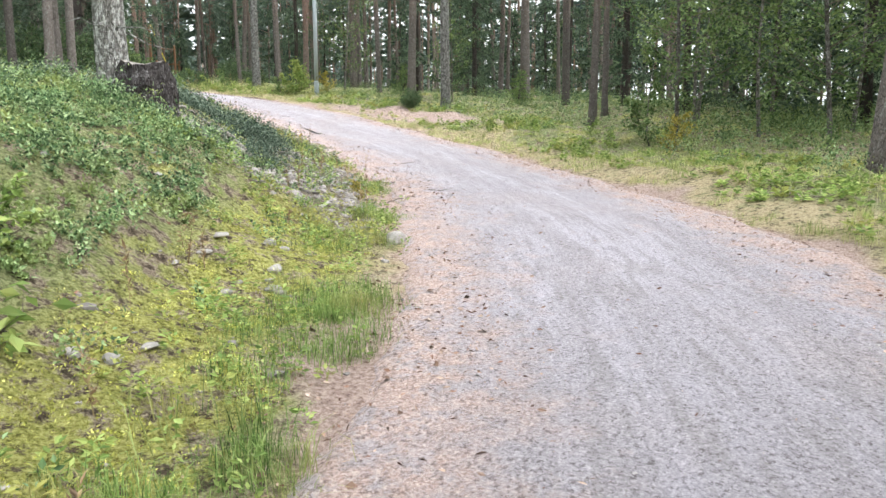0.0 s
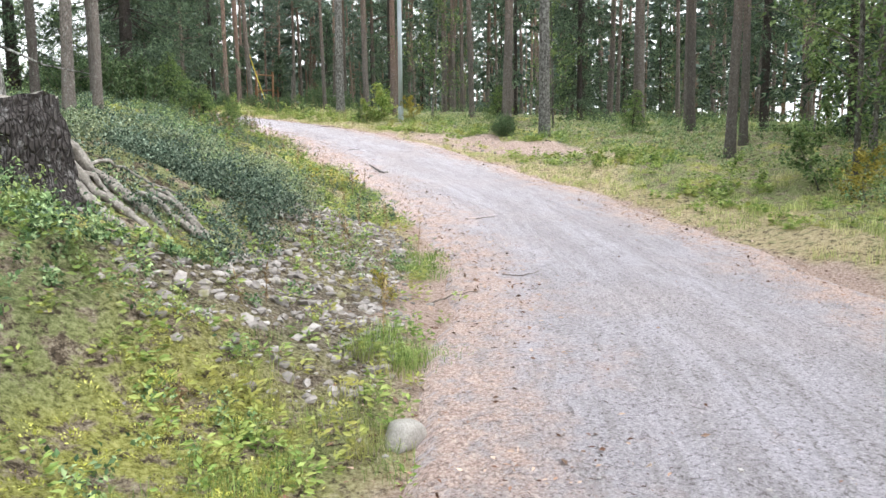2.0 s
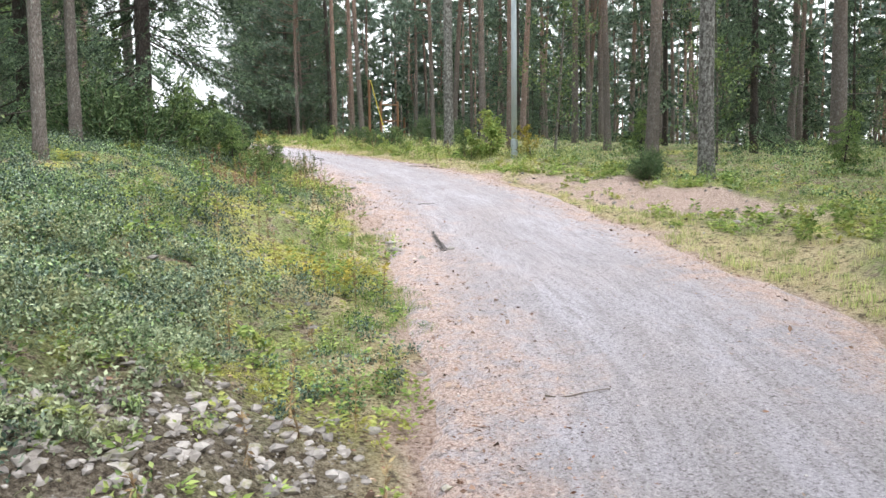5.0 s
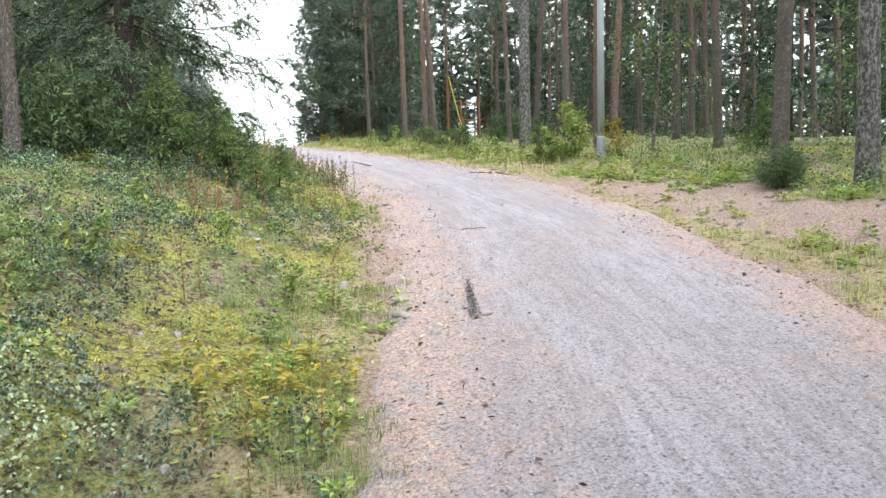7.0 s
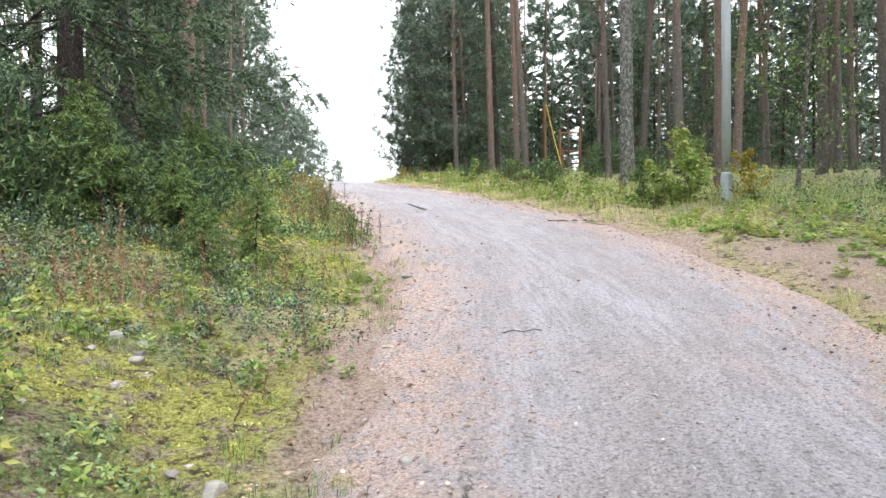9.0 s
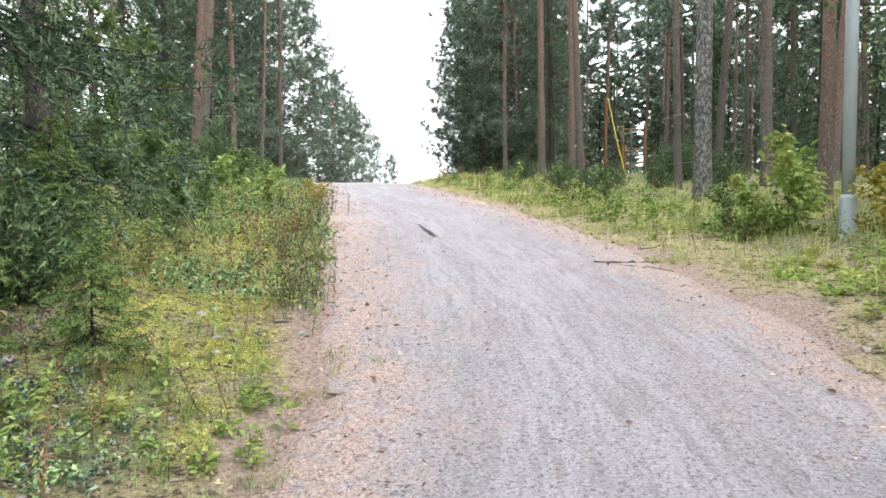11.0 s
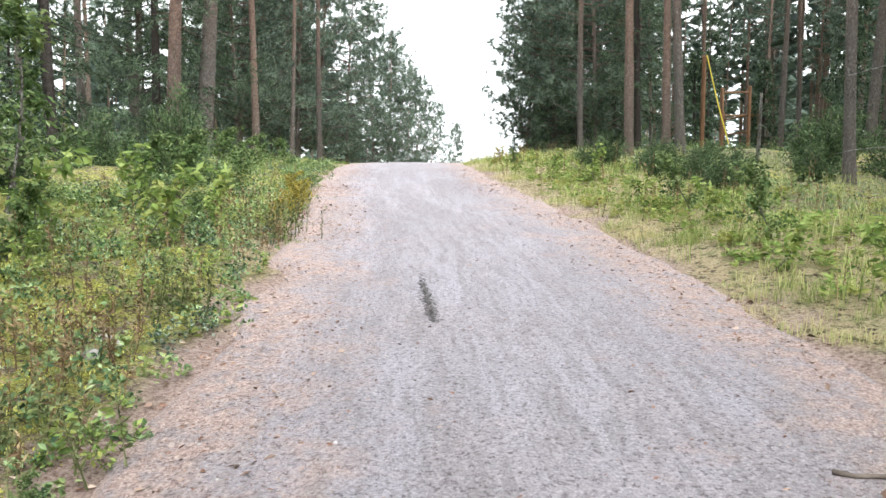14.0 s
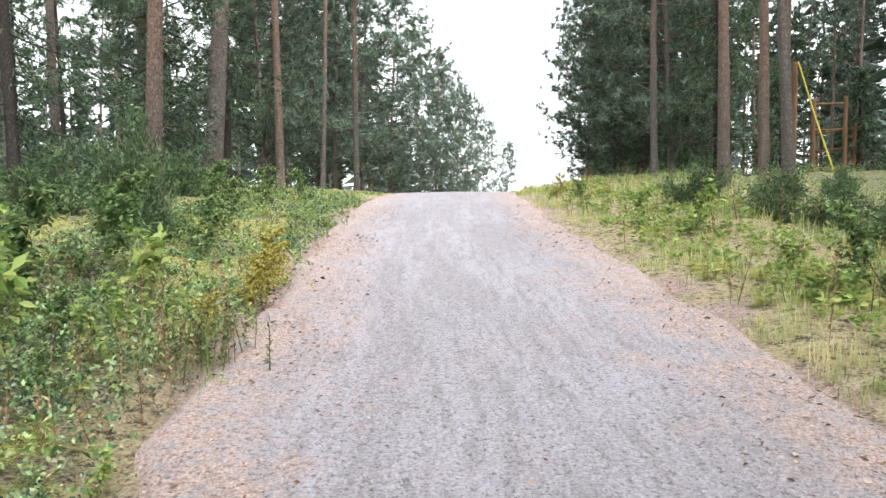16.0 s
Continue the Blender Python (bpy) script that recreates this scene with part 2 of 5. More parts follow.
M_LEAF = leaf_material("broad_leaves", (0.045, 0.085, 0.03), (0.14, 0.225, 0.085), (0.34, 0.44, 0.20), glow=0.35, patch=(1.2, 1.6, (0.22, 0.28, 0.10)))
M_YELLOW_LEAF = leaf_material("turning_leaves", (0.18, 0.16, 0.04), (0.38, 0.34, 0.075), (0.57, 0.46, 0.12), glow=0.35)
M_BILBERRY = leaf_material("bilberry_leaves", (0.03, 0.06, 0.03), (0.16, 0.27, 0.12), (0.46, 0.58, 0.31), glow=0.22, patch=(2.5, 2.3, (0.34, 0.39, 0.13)))
M_PALE_SHRUB = leaf_material("pale_shrub_leaves", (0.06, 0.085, 0.05), (0.22, 0.28, 0.165), (0.50, 0.56, 0.38), glow=0.2, patch=(1.5, 2.0, (0.40, 0.40, 0.22)))
M_LINGON = leaf_material("lingonberry_leaves", (0.026, 0.046, 0.034), (0.095, 0.145, 0.105), (0.32, 0.39, 0.30), rough=0.6, glow=0.12)
M_RUSTY = leaf_material("rusty_weeds", (0.13, 0.07, 0.045), (0.24, 0.13, 0.085), (0.36, 0.24, 0.16), glow=0.15)
M_GRASS = leaf_material("grass_blades", (0.19, 0.26, 0.08), (0.45, 0.52, 0.19), (0.72, 0.70, 0.36), glow=0.4, patch=(0.7, 1.3, (0.72, 0.64, 0.38)))
M_HERB = leaf_material("herb_leaves", (0.11, 0.18, 0.05), (0.29, 0.41, 0.12), (0.50, 0.58, 0.21), glow=0.4, patch=(0.8, 2.0, (0.46, 0.44, 0.14)))
M_FRESH = leaf_material("fresh_grass", (0.05, 0.10, 0.025), (0.20, 0.31, 0.085), (0.42, 0.52, 0.20), glow=0.35, patch=(3.0, 2.0, (0.40, 0.38, 0.15)))
M_WEED = leaf_material("weed_leaves", (0.05, 0.06, 0.025), (0.14, 0.17, 0.07), (0.30, 0.31, 0.15), glow=0.2)
M_STRAW = leaf_material("dry_stems", (0.12, 0.08, 0.05), (0.24, 0.16, 0.09), (0.42, 0.33, 0.18), glow=0.1)
M_MOSS = leaf_material("moss_cushions", (0.11, 0.12, 0.025), (0.54, 0.55, 0.12), (0.84, 0.82, 0.30), rough=0.9, glow=0.25, patch=(6.0, 9.0, (0.22, 0.17, 0.07)))
M_LITTER = leaf_material("needle_litter", (0.07, 0.035, 0.025), (0.30, 0.17, 0.12), (0.62, 0.47, 0.38), rough=0.9, glow=0.05)
M_DRY_LEAF = leaf_material("dry_leaves", (0.06, 0.04, 0.03), (0.26, 0.17, 0.13), (0.66, 0.52, 0.44), rough=0.85, glow=0.1)
M_PEBBLE = stone_material("pebbles", (0.34, 0.32, 0.33), (0.66, 0.63, 0.64), (0.48, 0.45, 0.45))
M_ROCK = stone_material("granite_rocks", (0.17, 0.155, 0.15), (0.48, 0.44, 0.42), (0.22, 0.21, 0.11))
M_PALE_ROCK = plain_material("pale_granite", (0.20, 0.19, 0.18), (0.54, 0.505, 0.48), 18, bumpy=0.5)
M_DEADWOOD = plain_material("weathered_wood", (0.09, 0.078, 0.07), (0.48, 0.445, 0.41), 34, bumpy=1.0, stretch=(1, 1, 1))
M_STUMP = bark_material("stump_bark", (0.10, 0.088, 0.088), (0.10, 0.088, 0.088), (0.34, 0.33, 0.335), 0.3)
M_TWIG = plain_material("twig_bark", (0.09, 0.07, 0.06), (0.24, 0.2, 0.17), 20)
M_STEEL = plain_material("galvanised_steel", (0.40, 0.46, 0.52), (0.56, 0.62, 0.68), 10, rough=0.5, bumpy=0.05, metal=0.0, stretch=(1, 1, 0.2))
M_TIMBER = plain_material("reddish_timber", (0.20, 0.10, 0.06), (0.36, 0.20, 0.12), 12, stretch=(1, 1, 0.1))
M_YELLOW = plain_material("yellow_paint", (0.52, 0.42, 0.03), (0.64, 0.52, 0.05), 6, rough=0.5, bumpy=0.05)
M_SMEAR = plain_material("dark_smear", (0.06, 0.058, 0.06), (0.28, 0.265, 0.265), 45, bumpy=0.6)
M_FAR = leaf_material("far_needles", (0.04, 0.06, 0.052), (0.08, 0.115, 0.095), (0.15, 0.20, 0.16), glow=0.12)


# ---- shape of the land ----
NODES = [(-34, -29, -2.6), (-8, -7.9, -0.35), (-3.7, -4.4, -0.05), (0.2, -1.25, 0.24), (4.1, 1.9, 0.58), (6.0, 3.7, 0.75), (7.5, 5.5, 0.86),
         (8.8, 7.4, 1.03), (9.9, 9.9, 1.36), (10.9, 13.0, 1.8), (11.6, 16.0, 2.27), (11.8, 19.0, 2.71), (11.75, 22.0, 3.06),
         (11.5, 25.0, 3.38), (11.2, 28.5, 3.72), (10.9, 34.0, 4.2), (10.85, 40.0, 4.5), (11.5, 48.0, 4.35), (13.5, 60.0, 3.3), (18, 90.0, 0.0), (24, 130, -3)]
HALF = 1.62


def spline(nodes, step=0.3):
    """Catmull-Rom line through the nodes, evenly sampled."""
    p = np.array(nodes, float)
    p = np.vstack([2 * p[0] - p[1], p, 2 * p[-1] - p[-2]])
    out = []
    for i in range(1, len(p) - 2):
        n = max(2, int(np.linalg.norm(p[i + 1] - p[i]) / step))
        u = np.linspace(0, 1, n, endpoint=False)[:, None]
        a, b, c, d = p[i - 1], p[i], p[i + 1], p[i + 2]
        out.append(0.5 * (2 * b + (c - a) * u + (2 * a - 5 * b + 4 * c - d) * u ** 2 + (3 * b - a - 3 * c + d) * u ** 3))
    return np.vstack(out + [p[-2:-1]])


LINE = spline(NODES)
TANGENT = np.gradient(LINE[:, :2], axis=0)
TANGENT /= np.linalg.norm(TANGENT, axis=1)[:, None]
ALONG = np.concatenate([[0], np.cumsum(np.linalg.norm(np.diff(LINE[:, :2], axis=0), axis=1))])


def vnoise(x, y, seed=0):
    """Smooth value noise in 0..1."""
    x, y = np.asarray(x, float), np.asarray(y, float)
    xi, yi = np.floor(x), np.floor(y)
    u, v = x - xi, y - yi
    u, v = u * u * (3 - 2 * u), v * v * (3 - 2 * v)

    def h(a, b):
        w = np.sin(a * 127.1 + b * 311.7 + seed * 74.7) * 43758.5453
        return w - np.floor(w)
    return (h(xi, yi) * (1 - u) + h(xi + 1, yi) * u) * (1 - v) + (h(xi, yi + 1) * (1 - u) + h(xi + 1, yi + 1) * u) * v


def smooth(u):
    u = np.clip(u, 0, 1)
    return u * u * (3 - 2 * u)


def road_frame(x, y):
    """Offset from the road's middle (right is positive), the road's height there and the y of the nearest place on it."""
    x, y = np.atleast_1d(np.asarray(x, float)), np.atleast_1d(np.asarray(y, float))
    off, base, near = np.empty_like(x), np.empty_like(x), np.empty_like(x)
    for i in range(0, len(x), 4000):
        dx, dy = x[i:i + 4000, None] - LINE[None, :, 0], y[i:i + 4000, None] - LINE[None, :, 1]
        q = dx * dx + dy * dy
        k = q.argmin(1)
        r = np.arange(len(k))
        w = (q + 0.5) ** -4.0
        side = dx[r, k] * TANGENT[k, 1] - dy[r, k] * TANGENT[k, 0]
        off[i:i + 4000] = np.sign(side) * np.sqrt(q[r, k])
        base[i:i + 4000] = (w * LINE[None, :, 2]).sum(1) / w.sum(1)
        near[i:i + 4000] = LINE[k, 1]
    return off, base, near


def land(x, y, rough=True):
    """Height of the ground."""
    x, y = np.atleast_1d(np.asarray(x, float)), np.atleast_1d(np.asarray(y, float))
    off, base, near = road_frame(x, y)
    out = np.abs(off) - HALF
    bank = np.interp(near, [-10, -1, 2, 5, 10, 16, 21, 26, 40], [0.7, 0.95, 1.2, 1.15, 0.75, 0.6, 0.35, 0.25, 0.15])
    left = bank * smooth((out - 0.25) / np.interp(near, [0, 5, 12], [3.0, 2.6, 3.2])) + 0.03 * np.clip(out - 3, 0, 5)
    left -= 0.10 * np.clip(out - 9, 0, 40) * smooth((near - 4) / 8)
    right = np.interp(near, [0, 6, 12, 25], [0.5, 0.8, 0.9, 0.6]) * (1 - np.exp(-np.clip(out - 0.3, 0, None) / 5.5))
    left -= 0.13 * smooth((out - 1.9) / 1.0) * smooth((3.75 - near) / 0.8)
    z = base + np.where(off < 0, left, right)
    if rough:
        f = smooth((out - 0.1) / 1.2)
        z = z + f * ((vnoise(x * 0.9, y * 0.9, 1) - 0.5) * 0.22 + (vnoise(x * 2.7, y * 2.7, 2) - 0.5) * 0.13 + (vnoise(x * 7, y * 7, 3) - 0.5) * 0.05)
        z = z - 0.05 * np.exp(-(out - 0.05) ** 2 / 0.03)
    far = smooth((np.hypot(x - 10, y - 20) - 60) / 80)
    return z * (1 - far) + far * 1.0
# ---- end of shape ----


# ---- mesh helpers ----
def mesh_of(name, verts, faces, material, smoothed=False):
    """A mesh from an array of vertices and an array of equal-sided faces."""
    verts, faces = np.asarray(verts, np.float32).reshape(-1, 3), np.asarray(faces, np.int32)
    me = bpy.data.meshes.new(name)
    k = faces.shape[1]
    me.vertices.add(len(verts))
    me.vertices.foreach_set("co", verts.ravel())
    me.loops.add(faces.size)
    me.loops.foreach_set("vertex_index", faces.ravel())
    me.polygons.add(len(faces))
    me.polygons.foreach_set("loop_start", np.arange(0, faces.size, k, dtype=np.int32))
    me.polygons.foreach_set("use_smooth", np.full(len(faces), smoothed))
    me.update(calc_edges=True)
    me.materials.append(material)
    return me


def part(name, me, parent, label=""):
    ob = new(name, me)
    ob.parent = parent
    if label:
        ob["label"] = label
    return ob


def empty(name, m):
    ob = new(name)
    ob.empty_display_size = 0.2
    ob.matrix_basis = m
    return ob


def join(pieces):
    """Many (verts, faces) into one."""
    vs, fs, o = [], [], 0
    for v, f in pieces:
        vs.append(v)
        fs.append(np.asarray(f) + o)
        o += len(v)
    return np.vstack(vs), np.vstack(fs)


def tube(path, radii, sides=8, wobble=0.0, rng=None):
    """A closed round tube along a path."""
    path, radii = np.asarray(path, float), np.asarray(radii, float)
    t = np.gradient(path, axis=0)
    t /= np.linalg.norm(t, axis=1)[:, None] + 1e-9
    ref = np.where(np.abs(t[:, 2:3]) > 0.9, [[1.0, 0, 0]], [[0, 0, 1.0]])
    u = np.cross(ref, t)
    u /= np.linalg.norm(u, axis=1)[:, None] + 1e-9
    w = np.cross(t, u)
    a = np.linspace(0, 2 * np.pi, sides, endpoint=False)
    r = np.repeat(radii[:, None], sides, 1)
    if wobble and rng is not None:
        r = r * (1 + wobble * rng.normal(size=r.shape))
    v = path[:, None] + r[..., None] * (np.cos(a)[None, :, None] * u[:, None] + np.sin(a)[None, :, None] * w[:, None])
    n = len(path)
    i, j = np.meshgrid(np.arange(n - 1), np.arange(sides), indexing="ij")
    j2 = (j + 1) % sides
    f = np.stack([i * sides + j, i * sides + j2, (i + 1) * sides + j2, (i + 1) * sides + j], -1).reshape(-1, 4)
    v = np.vstack([v.reshape(-1, 3), path[:1], path[-1:]])
    c0, c1 = n * sides, n * sides + 1
    k = np.arange(sides)
    k2 = (k + 1) % sides
    cap0 = np.stack([np.full(sides, c0), k2, k, k], -1)
    cap1 = np.stack([np.full(sides, c1), (n - 1) * sides + k, (n - 1) * sides + k2, (n - 1) * sides + k2], -1)
    return v, f, np.vstack([cap0, cap1])[:, :3]


def tube_mesh(name, tubes, material, smoothed=True):
    """Tubes joined into one mesh of triangles."""
    vs, fs, o = [], [], 0
    for v, f, c in tubes:
        vs.append(v)
        fs += [f[:, [0, 1, 2]] + o, f[:, [0, 2, 3]] + o, c + o]
        o += len(v)
    return mesh_of(name, np.vstack(vs), np.vstack(fs), material, smoothed)


def unit(v):
    return v / (np.linalg.norm(v, axis=-1, keepdims=True) + 1e-9)


def spikes(p, d, length, width, rng):
    """One thin triangle for each place p in the direction d."""
    d = unit(d)
    s = unit(np.cross(d, rng.normal(size=d.shape)))
    w, q = np.reshape(width, (-1, 1)), np.reshape(length, (-1, 1))
    v = np.stack([p - s * w * 0.5, p + s * w * 0.5, p + d * q], 1)
    return v.reshape(-1, 3), np.arange(len(p) * 3).reshape(-1, 3)


def leaves(p, d, length, width, rng):
    """One folded pointed leaf of two triangles for each place."""
    d = unit(d)
    s = unit(np.cross(d, rng.normal(size=d.shape) * 0.6 + np.array([0, 0, 1.0])))
    up = np.cross(s, d)
    w, q = np.reshape(width, (-1, 1)), np.reshape(length, (-1, 1))
    mid = p + d * q * 0.45 + up * w * 0.18
    v = np.stack([p, mid - s * w * 0.5, p + d * q, mid + s * w * 0.5], 1)
    i = np.arange(len(p))[:, None] * 4
    return v.reshape(-1, 3), np.vstack([i + [0, 1, 2], i + [0, 2, 3]])


def blades(p, lean, length, width):
    """Bent grass blades of three triangles."""
    n = len(p)
    s = unit(np.cross(lean + 1e-6, [0, 0, 1.0]))
    w, q = np.reshape(width, (-1, 1)), np.reshape(length, (-1, 1))
    a, b = p - s * w * 0.5, p + s * w * 0.5
    m = p + np.array([0, 0, 0.58]) * q + lean * q * 0.3
    t = p + np.array([0, 0, 0.68]) * q + lean * q * 0.95
    v = np.stack([a, b, m - s * w * 0.4, m + s * w * 0.4, t], 1)
    i = np.arange(n)[:, None] * 5
    return v.reshape(-1, 3), np.vstack([i + [0, 1, 3], i + [0, 3, 2], i + [2, 3, 4]])


def dirs(rng, n, up=0.0):
    v = rng.normal(size=(n, 3))
    v[:, 2] += up
    return unit(v)


# ---- the ground and the road ----
def grid_lines(lo, hi, a, b, fine):
    """Coordinates that lie close together between a and b and spread out beyond."""
    mid = np.arange(a, b, fine)
    left, right, s = [], [], fine
    x = a
    while x > lo:
        s *= 1.22
        x -= s
        left.append(x)
    s, x = fine, mid[-1]
    while x < hi:
        s *= 1.22
        x += s
        right.append(x)
    return np.concatenate([left[::-1], mid, right])


gx, gy = grid_lines(-900, 900, -2, 17, 0.12), grid_lines(-900, 1200, -2, 34, 0.12)
GX, GY = np.meshgrid(gx, gy)
flat_x, flat_y = GX.ravel(), GY.ravel()
GZ = land(flat_x, flat_y)
ni, nj = GX.shape
ii, jj = np.meshgrid(np.arange(ni - 1), np.arange(nj - 1), indexing="ij")
quads = np.stack([ii * nj + jj, ii * nj + jj + 1, (ii + 1) * nj + jj + 1, (ii + 1) * nj + jj], -1).reshape(-1, 4)
g_off, g_base, g_near = road_frame(flat_x, flat_y)
inner = np.abs(g_off) < HALF - 0.1
GZ = np.where(inner, GZ - 0.05, GZ)
me = mesh_of("ground", np.stack([flat_x, flat_y, GZ], 1), quads, M_GROUND, True)


def soil_patch(x, y):
    """Bare stony soil where the bank has slid, below the stump."""
    off, _, near = road_frame(x, y)
    out = -off - HALF
    a = smooth((near - 2.9) / 0.8) * smooth((8.5 - near) / 1.8) * smooth((out - 0.15) / 0.3) * smooth((1.5 + 0.45 * vnoise(x * 1.4, y * 1.4, 9) - out) / 0.3)
    return np.clip(a * (0.5 + 1.0 * vnoise(x * 1.9, y * 1.9, 5)), 0, 1)


def yellow_patch(x, y):
    """Where the bright moss grows: low on the bank, in broken patches."""
    off, _, near = road_frame(x, y)
    out = -off - HALF
    top = np.interp(near, [3.5, 6, 10, 14, 18], [1.5, 1.5, 1.9, 2.6, 3.8])
    a = smooth((out - 0.1) / 0.4) * smooth((top - out) / 0.5)
    v = 0.55 * vnoise(x * 0.7, y * 0.7, 7) + 0.45 * vnoise(x * 2.8, y * 2.8, 8) + 0.2 * smooth((4.0 - near) / 2.0) - 0.01 * smooth((near - 7.0) / 1.5) * smooth((14.5 - near) / 1.5) + 0.12 * smooth((near - 14.0) / 1.5) * smooth((25.0 - near) / 2.0)
    return np.clip(a * smooth((v - 0.42) / 0.14), 0, 1)


def red_patch(x, y):
    """Trodden reddish clearing beside the road."""
    q = ((x - 14.15) / 0.85) ** 2 + ((y - 14.2) / 3.3) ** 2 + 1.0 * (vnoise(x * 1.8, y * 1.8, 11) - 0.5)
    off, _, _ = road_frame(x, y)
    out = np.abs(off) - HALF
    strip = 0.95 * smooth((np.where(off > 0, -0.1, -0.05) + 0.7 * vnoise(x * 2.1, y * 2.1, 14) * vnoise(x * 0.5, y * 0.5, 15) + 0.35 * vnoise(x * 4.3, y * 4.3, 16) - out) / 0.3)
    return np.maximum(smooth((1.15 - q) / 0.5) * np.clip(0.25 + 1.0 * vnoise(x * 3.1, y * 3.1, 17), 0, 0.9), strip)


def straw_patch(x, y):
    """Dry grass and needles beside the gravel, widest on the open side."""
    off, _, near = road_frame(x, y)
    out = np.abs(off) - HALF
    wide = np.where(off > 0, np.interp(near, [8, 16, 20], [1.3, 1.3, 1.9]), np.interp(near, [3, 7, 13, 18], [0.4, 0.9, 0.9, 0.5])) * (0.4 + 1.2 * vnoise(x * 0.8, y * 0.8, 13))
    return smooth((wide - out) / 0.5)


for key, fn in (("soil", soil_patch), ("yellow", yellow_patch), ("red", red_patch), ("straw", straw_patch)):
    at = me.attributes.new(key, "FLOAT", "POINT")
    at.data.foreach_set("value", fn(flat_x, flat_y).astype(np.float32))
tagged(new("ground", me), "mossy forest floor of yellow-green moss and needle litter", "ground", kind="structure")

# road: a slightly crowned strip with a ragged edge
keep = np.where((ALONG > 10) & (LINE[:, 1] < 75))[0]
cross = np.linspace(-1, 1, 41)
rows_v, margin, lane = [], [], []
for k in keep:
    nrm = np.array([TANGENT[k, 1], -TANGENT[k, 0]])
    for c in cross:
        rag = 0.24 * (vnoise(ALONG[k] * 1.3, 3.0 if c < 0 else 9.0, 21) - 0.5) + 0.12 * (vnoise(ALONG[k] * 5.0, 3.0 if c < 0 else 9.0, 22) - 0.5)
        o = c * (HALF + 0.12 + rag)
        x, y = LINE[k, :2] + nrm * o
        z = LINE[k, 2] + 0.035 * (1 - c * c) - 0.01 + 0.02 * (vnoise(x * 2, y * 2, 31) - 0.5) - 0.012 * np.exp(-((abs(o) - 0.65) / 0.2) ** 2)
        z -= 0.10 * max(0.0, abs(c) - 0.9) / 0.1
        rows_v.append((x, y, z))
        margin.append(abs(c) ** 2 * 0.95 + 0.5 * smooth((abs(c) - 0.86) / 0.12))
        lane.append((o, ALONG[k] * 0.12, 0))
nr, nc = len(keep), len(cross)
ii, jj = np.meshgrid(np.arange(nr - 1), np.arange(nc - 1), indexing="ij")
quads = np.stack([ii * nc + jj, ii * nc + jj + 1, (ii + 1) * nc + jj + 1, (ii + 1) * nc + jj], -1).reshape(-1, 4)
me = mesh_of("road", np.array(rows_v), quads, M_ROAD, True)
at = me.attributes.new("margin", "FLOAT", "POINT")
at.data.foreach_set("value", np.array(margin, np.float32))
at = me.attributes.new("lane", "FLOAT_VECTOR", "POINT")
at.data.foreach_set("vector", np.array(lane, np.float32).ravel())
tagged(new("road", me), "packed grey gravel track with rusty needles along its margins", "road", kind="structure")


def on_ground(x, y):
    """Height of what one stands on: the road's surface or the ground."""
    z = land(x, y)
    off, base, _ = road_frame(x, y)
    c = np.abs(off) / (HALF + 0.1)
    return np.where(c < 0.93, np.maximum(base + 0.035 * (1 - c * c) - 0.012, base - 0.02), z)


# ---- trees ----
def stem(h, r, rng, sides=12, rings=18, bend=0.25, flare=0.45):
    u = np.linspace(0, 1, rings) ** 1.5
    z = u * h
    ph = rng.uniform(0, 6.28, 2)
    path = np.stack([bend * (np.sin(u * 3 + ph[0]) - np.sin(ph[0])), bend * (np.sin(u * 2.4 + ph[1]) - np.sin(ph[1])), z], 1)
    rad = r * ((1 - u) ** 0.75 * 0.95 + 0.03) * (1 + flare * np.exp(-z / 0.18))
    path[0, 2] -= 0.25
    return path, rad, tube(path, rad, sides, 0.05, rng)


def point_on(path, z):
    return np.array([np.interp(z, path[:, 2], path[:, 0]), np.interp(z, path[:, 2], path[:, 1]), z])


